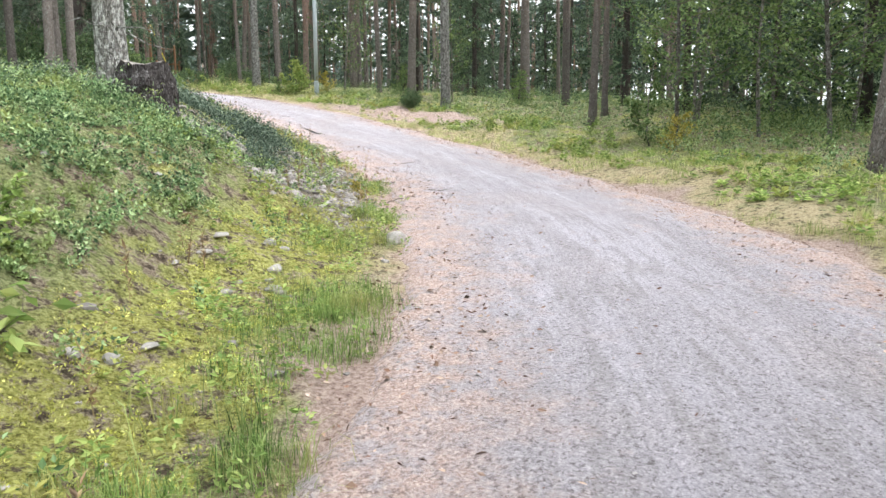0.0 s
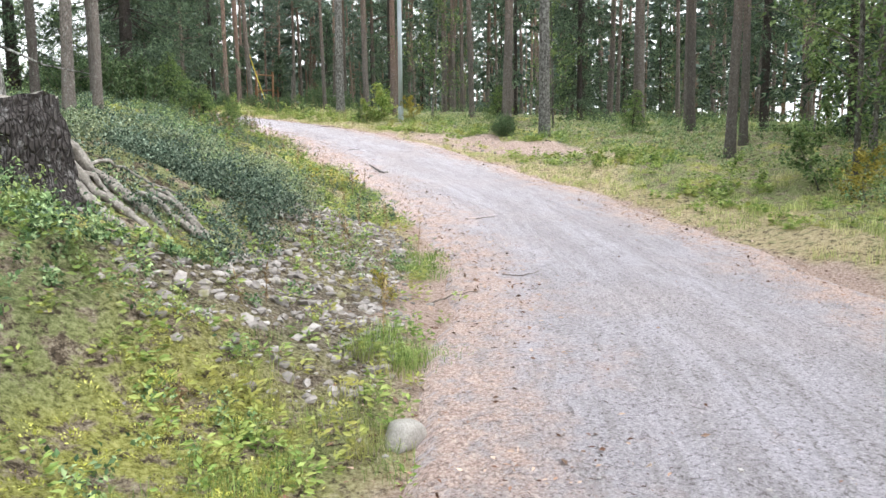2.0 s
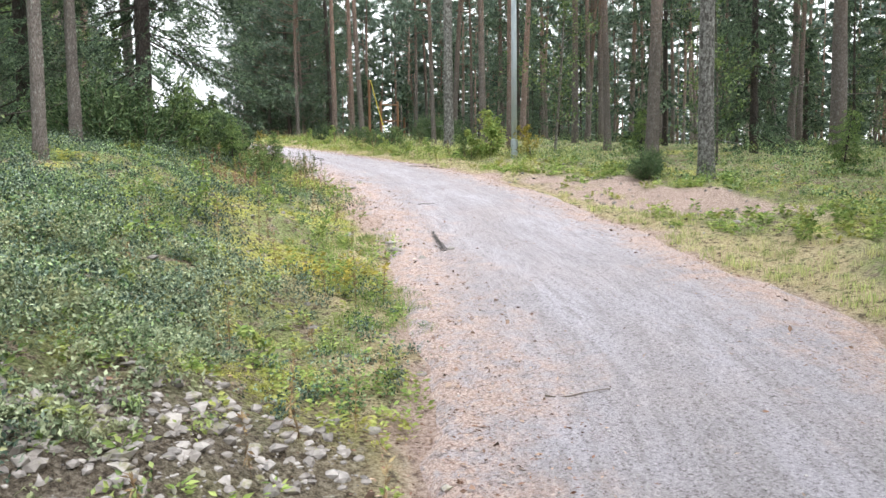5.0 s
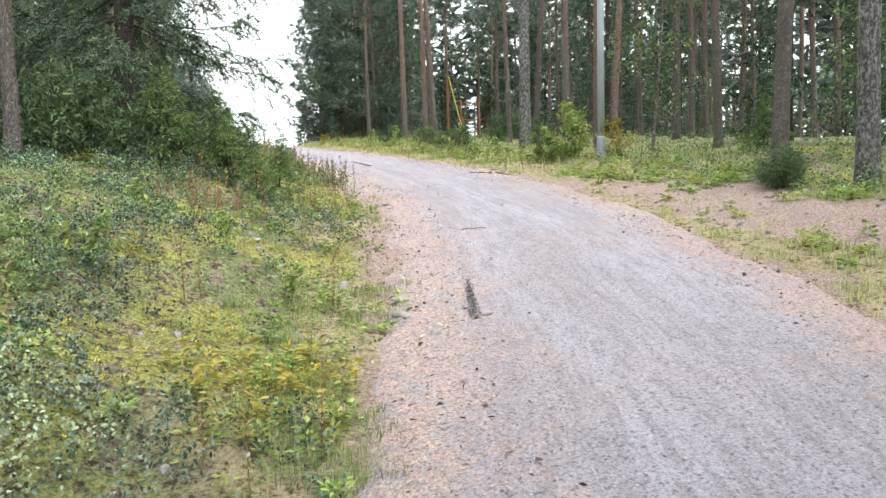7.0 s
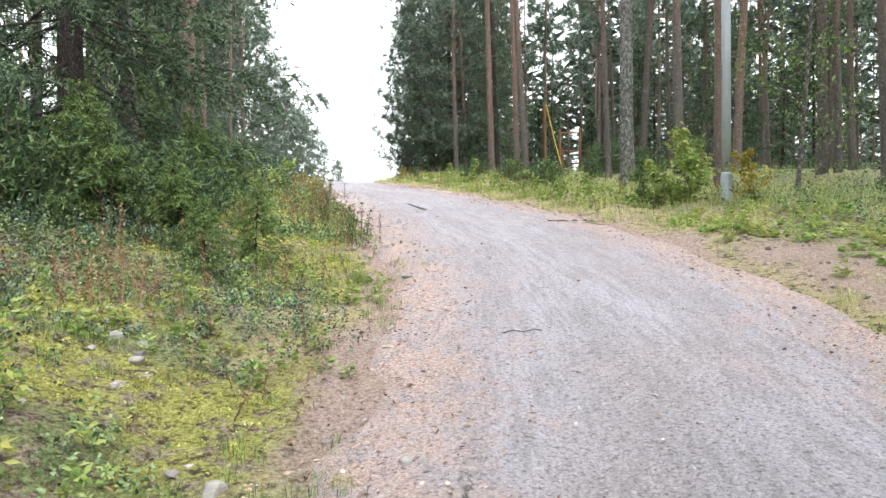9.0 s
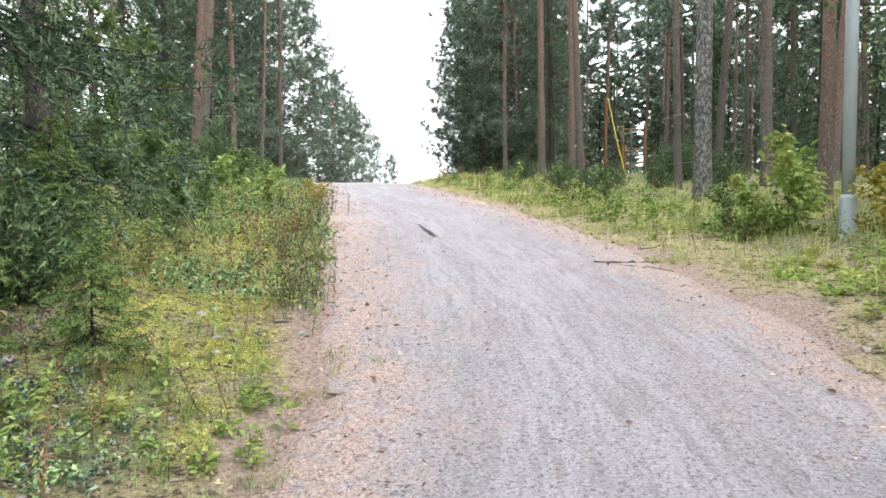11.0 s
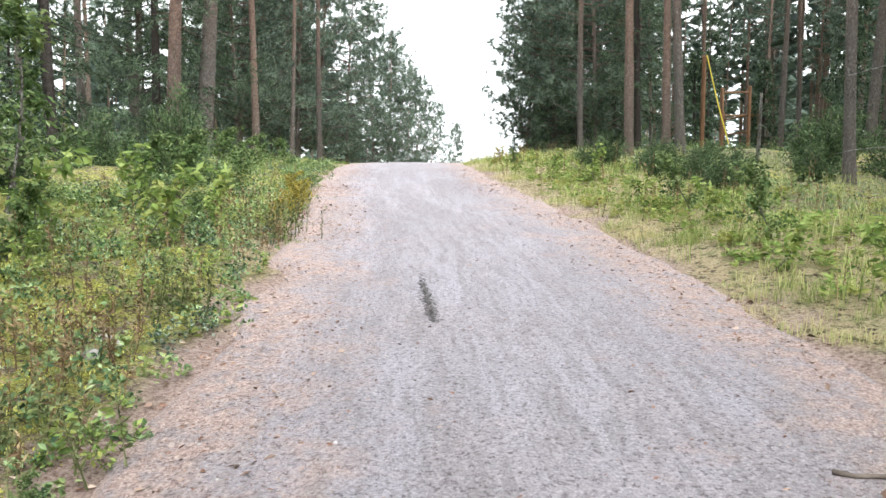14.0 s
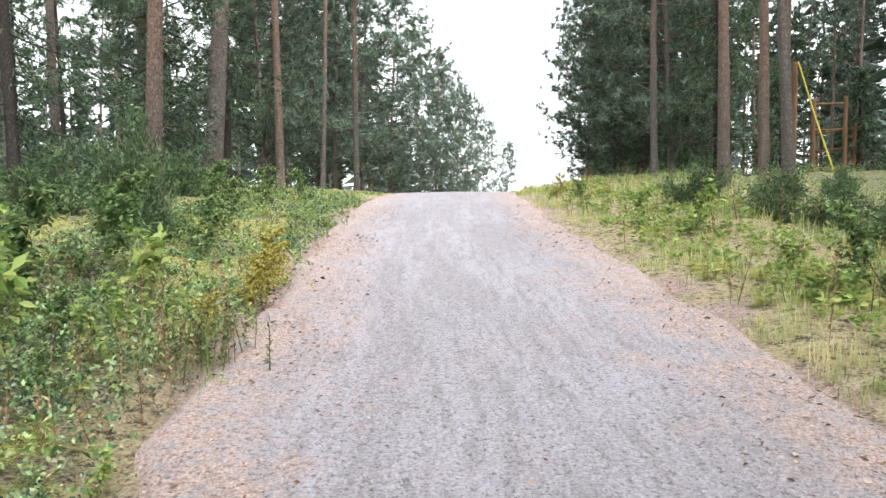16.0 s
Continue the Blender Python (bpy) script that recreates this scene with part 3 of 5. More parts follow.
def pine(seed, h=17.0, r=0.14, crown_from=0.5, bark=None, limbs_n=34, m=9, per=26, tl=(0.12, 0.25), tw=0.032, spread=1.9, fine=True):
    """Scots pine: bare lower stem with dead twigs, limbs and needle tufts above."""
    rng = np.random.default_rng(seed)
    path, rad, trunk = stem(h, r, rng, *((12, 18) if fine else (7, 9)))
    limbs, tufts = [], []
    for i in range(limbs_n):
        z = h * (crown_from + (0.99 - crown_from) * (i + rng.random()) / limbs_n)
        a = rng.uniform(0, 6.283)
        q = (h - z) / (h * (1 - crown_from))
        n = spread * (0.35 + 0.65 * math.sin(min(1, q * 1.15) * 2.2)) * rng.uniform(0.6, 1.1)
        out = np.array([math.cos(a), math.sin(a), 0])
        u = np.linspace(0, 1, 5 if fine else 3)[:, None]
        lp = point_on(path, z) + out * u * n + np.array([0, 0, 1]) * (u ** 1.6) * n * rng.uniform(0.05, 0.5)
        limbs.append(tube(lp, 0.03 * (1 - u[:, 0] * 0.8) * (0.5 + q), 4 if fine else 3))
        w = rng.uniform(0.35, 1.0, m)
        c = np.stack([np.interp(w, u[:, 0], lp[:, k]) for k in range(3)], 1) + rng.normal(size=(m, 3)) * [0.22, 0.22, 0.12]
        p = np.repeat(c, per, 0)
        d = dirs(rng, len(p), 0.35)
        tufts.append(spikes(p, d, rng.uniform(*tl, len(p)), tw, rng))
    dead = []
    for i in range(14 if fine else 3):
        z = rng.uniform(0.6, max(1.0, h * crown_from))
        a = rng.uniform(0, 6.283)
        n = rng.uniform(0.2, 1.1)
        u = np.linspace(0, 1, 4)[:, None]
        lp = point_on(path, z) + np.array([math.cos(a), math.sin(a), rng.uniform(-0.4, 0.15)]) * u * n + rng.normal(size=(4, 3)) * 0.03 * u
        dead.append(tube(lp, 0.012 * (1 - u[:, 0] * 0.8), 3))
    bark = bark or M_PINE
    return [("trunk", tube_mesh("pine_trunk", [trunk], bark)), ("branchwork", tube_mesh("pine_limbs", limbs + dead, bark)),
            ("crown", mesh_of("pine_crown", *join(tufts), M_PINE_NEEDLE))]


def spruce(seed, h=13.0, r=0.12, low=0.6, reach=2.0, whorls=30, boughs=5, twigs=9, shoots=12, sl=0.09, sw=0.022, fine=True, needle=None):
    """Norway spruce: drooping boughs with hanging side twigs, each twig clothed in short needle shoots."""
    rng = np.random.default_rng(seed)
    path, rad, trunk = stem(h, r, rng, *((12, 18) if fine else (7, 8)), bend=0.08)
    limbs, tufts = [], []
    for i in range(whorls):
        z0 = low + (h * 0.985 - low) * (i / whorls) ** 0.9
        for b in range(boughs):
            z = min(h * 0.985, z0 + rng.uniform(-0.7, 0.7) * h / whorls)
            a = rng.uniform(0, 6.283)
            n = (reach * (1 - z / h) ** 0.75 + 0.05 * reach) * rng.uniform(0.5, 1.12)
            out = np.array([math.cos(a), math.sin(a), 0])
            u = np.linspace(0, 1, 6 if fine else 4)
            sag = rng.uniform(0.25, 0.55)
            dz = -sag * n * u ** 1.1 + 0.3 * n * u ** 3 + 0.25 * n * (z / h)
            sway = rng.normal() * 0.12 * n * u ** 2
            side = np.array([-out[1], out[0], 0])
            lp = point_on(path, z)[None] + out[None] * (u * n)[:, None] + side[None] * sway[:, None] + np.array([[0, 0, 1]]) * dz[:, None]
            if fine or b % 2:
                limbs.append(tube(lp, 0.018 * min(1.0, 0.25 + 0.4 * n) * (1 - u * 0.85), 3))
            m = max(4, int(twigs * n))
            w = rng.uniform(0.12, 1.0, m)
            p = np.stack([np.interp(w, u, lp[:, k]) for k in range(3)], 1)
            sgn = rng.choice([-1, 1], m)[:, None]
            d = out * 0.7 + side * sgn * rng.uniform(0.25, 1.1, (m, 1)) + rng.normal(size=(m, 3)) * 0.2 + np.array([0, 0, -1.0]) * rng.uniform(0.1, 0.75, (m, 1))
            d = unit(d)
            q = (0.14 * reach + 0.34 * n * (1 - w)) * rng.uniform(0.45, 1.15, m)
            t = rng.random((m, shoots, 1))
            c = (p[:, None] + d[:, None] * q[:, None, None] * t + np.array([0, 0, -0.25]) * q[:, None, None] * t * t).reshape(-1, 3)
            e = np.repeat(d, shoots, 0) * 0.8 + rng.normal(size=(m * shoots, 3)) * 0.55
            tufts.append(spikes(c, e, rng.uniform(0.6, 1.4, len(c)) * sl, sw, rng))
    return [("trunk", tube_mesh("spruce_trunk", [trunk], M_SPRUCE_BARK)), ("branchwork", tube_mesh("spruce_limbs", limbs, M_SPRUCE_BARK)),
            ("crown", mesh_of("spruce_crown", *join(tufts), needle or M_SPRUCE_NEEDLE))]


def broadleaf(seed, h=5.0, r=0.035, n_limbs=26, per=70, size=0.07, spread=1.2, low=0.25, material=None):
    """Young birch, rowan or aspen: thin stem, rising limbs, small separate leaves."""
    rng = np.random.default_rng(seed)
    path, rad, trunk = stem(h, r, rng, 8, 12, 0.18, 0.2)
    limbs, fol = [], []
    for i in range(n_limbs):
        z = h * (low + (0.98 - low) * (i + rng.random()) / n_limbs)
        a = rng.uniform(0, 6.283)
        n = spread * (0.35 + 0.65 * (1 - (z / h - low) / (1 - low))) * rng.uniform(0.5, 1.1)
        u = np.linspace(0, 1, 4)[:, None]
        lp = point_on(path, z) + np.array([math.cos(a), math.sin(a), 0]) * u * n + np.array([0, 0, 1]) * u * n * rng.uniform(0.2, 0.7) + rng.normal(size=(4, 3)) * 0.04 * u
        limbs.append(tube(lp, max(0.004, r * 0.28) * (1 - u[:, 0] * 0.85), 3))
        w = rng.uniform(0.15, 1.05, per)
        p = np.stack([np.interp(w, u[:, 0], lp[:, k]) for k in range(3)], 1) + rng.normal(size=(per, 3)) * n * 0.11
        d = dirs(rng, per) * [1, 1, 0.6] + [0, 0, -0.25]
        fol.append(leaves(p, d, rng.uniform(0.7, 1.3, per) * size, rng.uniform(0.45, 0.65, per) * size, rng))
    return [("trunk", tube_mesh("sapling_stem", [trunk], M_BIRCH)), ("branchwork", tube_mesh("sapling_limbs", limbs, M_TWIG)),
            ("crown", mesh_of("sapling_leaves", *join(fol), material or M_LEAF))]


def juniper(seed, h=1.15, r=0.8):
    """Shaggy spreading juniper bush of many leaning sprays."""
    rng = np.random.default_rng(seed)
    stems, tufts = [], []
    for i in range(44):
        a, q = rng.uniform(0, 6.283), rng.uniform(0.05, 1)
        n = h * rng.uniform(0.35, 1.0) * (1.05 - 0.5 * q)
        u = np.linspace(0, 1, 5)[:, None]
        out = np.array([math.cos(a), math.sin(a), 0])
        lp = out * r * q * (0.15 + 0.85 * u ** 0.8) + np.array([0, 0, 1]) * u * n + rng.normal(size=(5, 3)) * 0.03 * u
        lp[0, 2] -= 0.08
        stems.append(tube(lp, 0.012 * (1 - u[:, 0] * 0.8), 4))
        m = 130
        w = rng.uniform(0.1, 1.05, m)
        p = np.stack([np.interp(w, u[:, 0], lp[:, k]) for k in range(3)], 1) + rng.normal(size=(m, 3)) * 0.06
        tufts.append(spikes(p, dirs(rng, m, 0.5) + out * 0.5, rng.uniform(0.05, 0.13, m), 0.024, rng))
    return [("branchwork", tube_mesh("juniper_stems", stems, M_TWIG)), ("crown", mesh_of("juniper_sprays", *join(tufts), M_JUNIPER))]


def plant(name, parts, label, category, group=""):
    """A growing thing kept as the pattern for its copies."""
    e = empty(name, Matrix())
    for n, me in parts:
        ob = part(n, me, e)
        if n != "trunk":
            ob["kind"] = "stuff"
    return tagged(e, label, category, group)


used = {}


def set_plant(pattern, x, y, sx=1.0, sz=None, turn=0.0, lean=(0, 0), sink=0.0, label=""):
    """Stand the pattern itself the first time, a copy afterwards."""
    z = float(on_ground(x, y)[0]) - sink
    m = pose(x, y, z, lean[0], lean[1], turn) @ Matrix.Diagonal((sx, sx, sz or sx, 1))
    if pattern.name in used:
        ob = copy_thing(pattern, m @ Matrix.Diagonal((*[1 / k for k in pattern.scale], 1)))
    else:
        used[pattern.name] = 1
        pattern.matrix_basis = m
        ob = pattern
        used[pattern.name] = m
    if label:
        ob["label"] = label
    return ob


PINES = [plant("pine_tree", pine(s, h, 0.14, k, None, n), "tall Scots pine with grey plated bark and a high crown", "tree", "forest pines")
         for s, h, k, n in ((1, 17, 0.36, 28), (2, 18, 0.45, 27), (3, 16, 0.3, 30), (4, 17, 0.26, 30))]
LICHEN_PINES = [plant("lichened_pine", pine(s, 17, 0.14, 0.4, M_LICHEN), "pine with its bark covered in pale grey lichen", "tree", "forest pines") for s in (11, 12)]
RED_PINES = [plant("red_barked_pine", pine(s, 17, 0.14, 0.38, M_RED_PINE, 28), "tall pine with flaking reddish upper bark", "tree", "forest pines") for s in (13, 14)]
BACK_PINES = [plant("forest_pine", pine(s, h, 0.13, k, None, 34, 6, 14, (0.25, 0.5), 0.10, 2.2, False), "forest pine standing among others, green crown", "tree", "forest pines")
              for s, h, k in ((5, 17, 0.38), (6, 16, 0.3), (7, 18, 0.45))]
YOUNG_PINES = [plant("young_pine", pine(s, 11, 0.10, 0.08, None, 100, 9, 19, (0.16, 0.34), 0.042, 2.4, False), "bushy young pine green almost to the ground", "tree", "roadside pines") for s in (21, 22, 23)]
BIG_SPRUCE = plant("spruce_tree", spruce(30, 14, 0.14, 1.0, 2.5, 48, 6, 16, 34, 0.075, 0.016), "large dark green Norway spruce with drooping boughs", "tree", "spruces")
SPRUCES = [plant("spruce_tree", spruce(s, h, 0.12, lo, 2.0, 30, 5, 11, 20, 0.10, 0.022), "dark green Norway spruce with drooping boughs", "tree", "spruces") for s, h, lo in ((31, 13, 0.7), (32, 11, 0.4), (33, 15, 2.0))]
BACK_SPRUCES = [plant("forest_spruce", spruce(s, h, 0.1, lo, 0.7 + 0.12 * h, 24, 4, 7, 9, 0.20, 0.055, False), "forest spruce standing among pines", "tree", "spruces") for s, h, lo in ((34, 12, 0.5), (35, 8, 0.3), (36, 5, 0.2))]
SMALL_SPRUCES = [plant("young_spruce", spruce(s, 1.5, 0.02, 0.05, 0.75, 14, 6, 26, 22, 0.045, 0.012, True, M_YOUNG_NEEDLE), "small spruce seedling with soft green boughs", "tree", "young spruces") for s in (41, 42)]
SAPLINGS = [plant("broadleaf_sapling", broadleaf(s, h, r, n, per, 0.085, sp, lo), "slender young birch with small green leaves", "tree", "young broadleaf trees")
            for s, h, r, n, per, sp, lo in ((51, 6.5, 0.045, 36, 80, 1.5, 0.12), (52, 5.0, 0.035, 32, 80, 1.3, 0.1), (53, 2.4, 0.016, 20, 60, 0.7, 0.1))]
BIRCHES = [plant("birch_tree", broadleaf(55, 12, 0.07, 40, 60, 0.11, 1.6, 0.45), "slim birch with pale bark", "tree", "young broadleaf trees")]
BRIGHT_SHRUB = plant("bright_shrub", broadleaf(63, 1.4, 0.014, 30, 26, 0.13, 0.75, 0.05, M_HERB), "bright yellow-green willow shrub with pointed leaves", "shrub", "roadside shrubs")
SHRUBS = [plant("leafy_shrub", broadleaf(s, 1.1, 0.012, 20, 45, 0.085, 0.6, 0.05, m), t, "shrub", "roadside shrubs")
          for s, m, t in ((61, M_LEAF, "low green rowan shrub with pointed leaves"), (62, M_YELLOW_LEAF, "yellowing shrub with thin stems"))]
HERBS = [plant("tall_herb", broadleaf(s, 0.6, 0.006, 11, 13, 0.095, 0.32, 0.1, M_HERB), "leafy green raspberry-like plant with broad leaves", "plant", "roadside plants") for s in (65, 66)]
JUNIPERS = [plant("juniper_bush", juniper(s), "dense dark green juniper bush", "shrub", "junipers") for s in (71, 72)]

rng = np.random.default_rng(5)
spots = []


def stand(patterns, rows, base=0.28):
    """Trees at known places: x, y, stem width."""
    for x, y, w in rows:
        p = patterns[len(spots) % len(patterns)]
        s = min(1.5, max(0.55, w / base))
        set_plant(p, x, y, s, max(0.8, min(1.15, 0.6 + 0.45 * s)), rng.uniform(0, 360), (rng.uniform(-1, 1), rng.uniform(-1, 1)))
        spots.append((x, y))


stand(LICHEN_PINES, [(3.12, 6.95, 0.28), (16.03, 14.4, 0.28), (16.44, 24.7, 0.31)])
stand(PINES, [(10.2, 2.0, 0.33), (15.1, 8.95, 0.19), (16.8, 9.6, 0.17), (17.73, 17.5, 0.29), (22.0, 15.9, 0.36), (21.8, 14.0, 0.28), (18.7, 12.0, 0.22),
              (25.2, 19.5, 0.24), (18.96, 20.4, 0.2), (18.85, 26.67, 0.25), (22.9, 26.0, 0.2), (6.1, 16.3, 0.16),
              (16.9, 26.6, 0.15), (17.45, 34.3, 0.24), (20.3, 23.5, 0.22),
              (16.2, 39.5, 0.2), (5.77, 35.7, 0.42), (6.9, 41.8, 0.16), (7.3, 45.7, 0.22),
              (7.2, 20.6, 0.22), (5.2, 14.3, 0.19), (5.7, 14.6, 0.12), (5.0, 15.6, 0.14), (1.4, 35.5, 0.18), (2.4, 40.0, 0.25), (3.0, 30.5, 0.25), (4.3, 32.4, 0.16)])
stand(RED_PINES, [(16.08, 33.9, 0.22), (17.42, 22.83, 0.22), (22.4, 29.5, 0.26), (6.59, 31.0, 0.26), (17.84, 36.5, 0.24), (6.2, 39.7, 0.24)])
set_plant(BIG_SPRUCE, 7.15, 17.95, 0.95, 0.95, 40)
spots.append((7.15, 17.95))
stand(SPRUCES, [(5.4, 20.0, 0.26), (3.2, 18.2, 0.24), (4.4, 23.0, 0.2), (20.0, 16.6, 0.18), (20.8, 11.2, 0.22), (17.4, 45.0, 0.26), (17.2, 49.5, 0.26), (18.6, 41.5, 0.22), (4.2, 31.4, 0.2), (5.0, 34.6, 0.22), (5.2, 38.4, 0.22), (24.5, 33.0, 0.24), (19.2, 47.0, 0.2), (17.1, 54.0, 0.24), (19.4, 44.2, 0.26)], 0.24)
stand(YOUNG_PINES, [(6.0, 48.5, 0.22), (6.4, 53.0, 0.22), (7.2, 57.5, 0.2), (4.6, 44.0, 0.24), (8.3, 63.0, 0.18), (9.4, 69.0, 0.16), (3.6, 50.0, 0.26), (3.8, 56.0, 0.26),
                    (16.8, 47.0, 0.22), (17.6, 43.0, 0.2), (18.4, 50.8, 0.24), (20.0, 54.5, 0.24), (16.4, 52.5, 0.2), (17.8, 56.0, 0.22), (19.6, 62.0, 0.2), (5.2, 41.8, 0.18), (11.0, 76.0, 0.16), (10.2, 72.0, 0.16), (9.0, 66.0, 0.18), (12.2, 82.0, 0.14), (14.3, 89.0, 0.12), (3.4, 37.6, 0.2)], 0.2)
stand(SAPLINGS[:2], [(13.6, 6.2, 0.1), (14.4, 4.9, 0.11), (13.4, 3.4, 0.1), (15.4, 6.6, 0.12), (12.9, 1.4, 0.1), (15.6, 3.6, 0.12), (14.4, 2.2, 0.12), (16.6, 5.4, 0.12), (17.4, 7.4, 0.12),
                     (13.2, -0.6, 0.12), (16.9, 20.0, 0.09), (18.0, 15.9, 0.08), (5.4, 25.4, 0.09), (4.4, 27.4, 0.1), (6.2, 24.2, 0.08), (15.0, 0.6, 0.12)], 0.1)
stand(SAPLINGS[2:], [(6.9, 22.6, 0.1), (7.3, 24.2, 0.1), (6.6, 25.7, 0.1), (13.8, 6.9, 0.08)], 0.1)
stand(BACK_SPRUCES[:2], [(18.5, 4.0, 0.26), (20.0, 6.5, 0.24), (20.5, 2.5, 0.26), (22.5, 5.0, 0.28), (23.0, 8.0, 0.26), (22.0, 0.0, 0.26), (19.0, 0.5, 0.26), (24.5, 3.0, 0.28), (18.8, 8.3, 0.22), (17.6, 2.0, 0.2)], 0.24)
stand(BIRCHES, [(18.0, 52.0, 0.14)], 0.14)

# the forest behind, filled in evenly
tries = np.column_stack([rng.uniform(-24, 52, 6000), rng.uniform(-16, 70, 6000)])
t_off, _, t_near = road_frame(tries[:, 0], tries[:, 1])
count = 0
for (x, y), o in zip(tries, t_off):
    gap = 8.5 if o > 0 else 7.5
    if abs(o) < gap or abs(o) > 36 or min(math.hypot(x - a, y - b) for a, b in spots) < (2.6 if o > 0 else 3.9):
        continue
    if 27 < y < 47 and 0.46 * (y - 23) - 0.9 < x - 11.6 < 0.6 * (y - 23) + 0.4:
        continue  # the glade in front of the play frame
    k = rng.random()
    p = BACK_PINES[count % 3] if k < 0.62 else BACK_SPRUCES[count % 3] if k < 0.96 else SAPLINGS[count % 2]
    s = rng.uniform(0.65, 1.05)
    set_plant(p, x, y, s, rng.uniform(0.8, 1.1), rng.uniform(0, 360), (rng.uniform(-1.5, 1.5), rng.uniform(-1.5, 1.5)))
    spots.append((x, y))
    count += 1
    if count > 300:
        break

# small growth by the road
for x, y, s in ((8.9, 16.9, 0.5), (8.55, 16.2, 0.4), (8.3, 16.8, 0.55), (7.7, 16.7, 0.8), (8.3, 18.2, 0.7), (7.9, 19.0, 0.6), (18.0, 18.2, 0.8), (17.0, 12.5, 0.7)):
    set_plant(SMALL_SPRUCES[int(x * 10) % 2], x, y, s, s, x * 77)
for x, y, s in ((7.0, 16.6, 0.9), (7.6, 17.1, 0.8), (6.4, 16.9, 1.0), (8.25, 17.4, 0.75), (6.0, 17.6, 1.0), (15.1, 14.9, 0.5), (15.5, 15.3, 0.45), (7.95, 28.2, 0.42), (7.1, 29.2, 0.6), (6.0, 26.0, 0.9), (15.6, 27.6, 0.5), (16.1, 28.2, 0.55), (15.8, 29.2, 0.5), (16.9, 27.5, 0.6), (6.2, 33.0, 0.8), (15.2, 29.5, 0.5), (15.7, 30.6, 0.6), (16.5, 30.5, 0.35), (17.9, 29.0, 0.9), (18.5, 29.7, 0.95), (17.0, 31.4, 0.4), (14.9, 31.6, 0.7), (18.2, 27.4, 0.8), (5.8, 29.6, 0.9)):
    set_plant(JUNIPERS[int(x * 10) % 2], x, y, s, s, x * 77)
set_plant(JUNIPERS[0], 7.55, 28.4, 0.62, 1.3, 50, label="upright dark green juniper bush with a pointed top")
set_plant(JUNIPERS[1], 7.35, 28.6, 0.5, 0.95, 10)
for x, y, s, k in ((9.85, 25.6, 0.36, 1), (9.7, 26.3, 0.38, 1), (9.7, 24.7, 0.3, 1), (9.5, 26.9, 0.4, 1), (8.3, 22.4, 0.5, 0), (14.8, 20.7, 0.6, 0), (5.35, 6.1, 0.2, 1), (15.9, 19.6, 0.7, 1), (9.7, 25.8, 0.28, 1), (8.5, 20.2, 0.39, 0), (8.2, 21.2, 0.8, 0), (7.8, 21.8, 0.9, 0), (9.0, 24.2, 0.36, 0), (9.3, 23.6, 0.22, 0), (9.95, 19.5, 0.14, 0), (8.1, 26.3, 0.8, 0), (8.6, 27.6, 0.6, 0), (8.3, 29.2, 0.6, 0), (8.0, 25.2, 0.8, 0), (7.9, 22.4, 0.8, 0), (13.4, 33.0, 0.35, 0), (13.2, 34.8, 0.4, 1), (12.9, 6.4, 0.8, 0), (12.4, 5.6, 0.6, 1), (14.3, 23.4, 0.6, 0), (14.4, 25.6, 0.6, 0), (7.4, 30.6, 0.8, 0), (7.8, 32.5, 0.7, 0), (8.2, 34.0, 0.6, 0)):
    set_plant(SHRUBS[k], x, y, s, s, x * 77 + y * 13)


for x, y, s in ((15.15, 20.3, 0.62), (15.35, 20.8, 0.82), (14.95, 20.9, 0.5)):
    set_plant(BRIGHT_SHRUB, x, y, s, s, x * 61)
for x, y, s in ((10.05, 19.9, 0.3), (9.95, 22.9, 0.3), (9.2, 24.3, 0.54), (9.05, 24.9, 0.60), (9.4, 22.5, 0.27), (8.9, 23.4, 1.1), (9.3, 21.6, 0.24), (8.8, 21.9, 0.5), (9.65, 19.1, 0.24), (9.95, 18.7, 0.21), (8.7, 25.6, 1.1), (8.4, 24.7, 1.2), (8.3, 23.0, 1.2), (8.6, 19.2, 0.5), (13.9, 22.6, 0.7), (14.3, 24.6, 0.8), (13.8, 26.0, 0.7), (14.0, 28.4, 0.9), (13.6, 29.6, 0.8), (14.2, 21.8, 0.8), (8.0, 13.6, 0.5), (7.2, 12.9, 0.6), (8.3, 12.9, 0.45), (7.4, 14.4, 0.6), (0.98, 2.9, 0.9), (1.2, 3.6, 0.5), (6.9, 9.3, 0.5), (12.6, 8.8, 0.6), (12.9, 10.3, 0.6), (12.2, 6.9, 0.6), (13.0, 7.6, 0.7)):
    set_plant(HERBS[int(x * 10) % 2], x, y, s, s, x * 77 + y * 31)


# ---- undergrowth: too many to count ----
def scatter(n, side, lo, hi, y0, y1, seed, power=1.0):
    """Random places along the road between two distances from its edge."""
    r = np.random.default_rng(seed)
    k = np.where((LINE[:, 1] > y0) & (LINE[:, 1] < y1))[0]
    i = r.choice(k, n)
    d = lo + (hi - lo) * r.random(n) ** power
    nrm = np.stack([TANGENT[i, 1], -TANGENT[i, 0]], 1) * side
    p = LINE[i, :2] + nrm * (HALF + d)[:, None] + r.normal(size=(n, 2)) * 0.12
    return p[:, 0], p[:, 1], d, r


def stuff(name, verts, faces, material, label, category):
    return tagged(new(name, mesh_of(name, verts, faces, material)), label, category, kind="stuff")


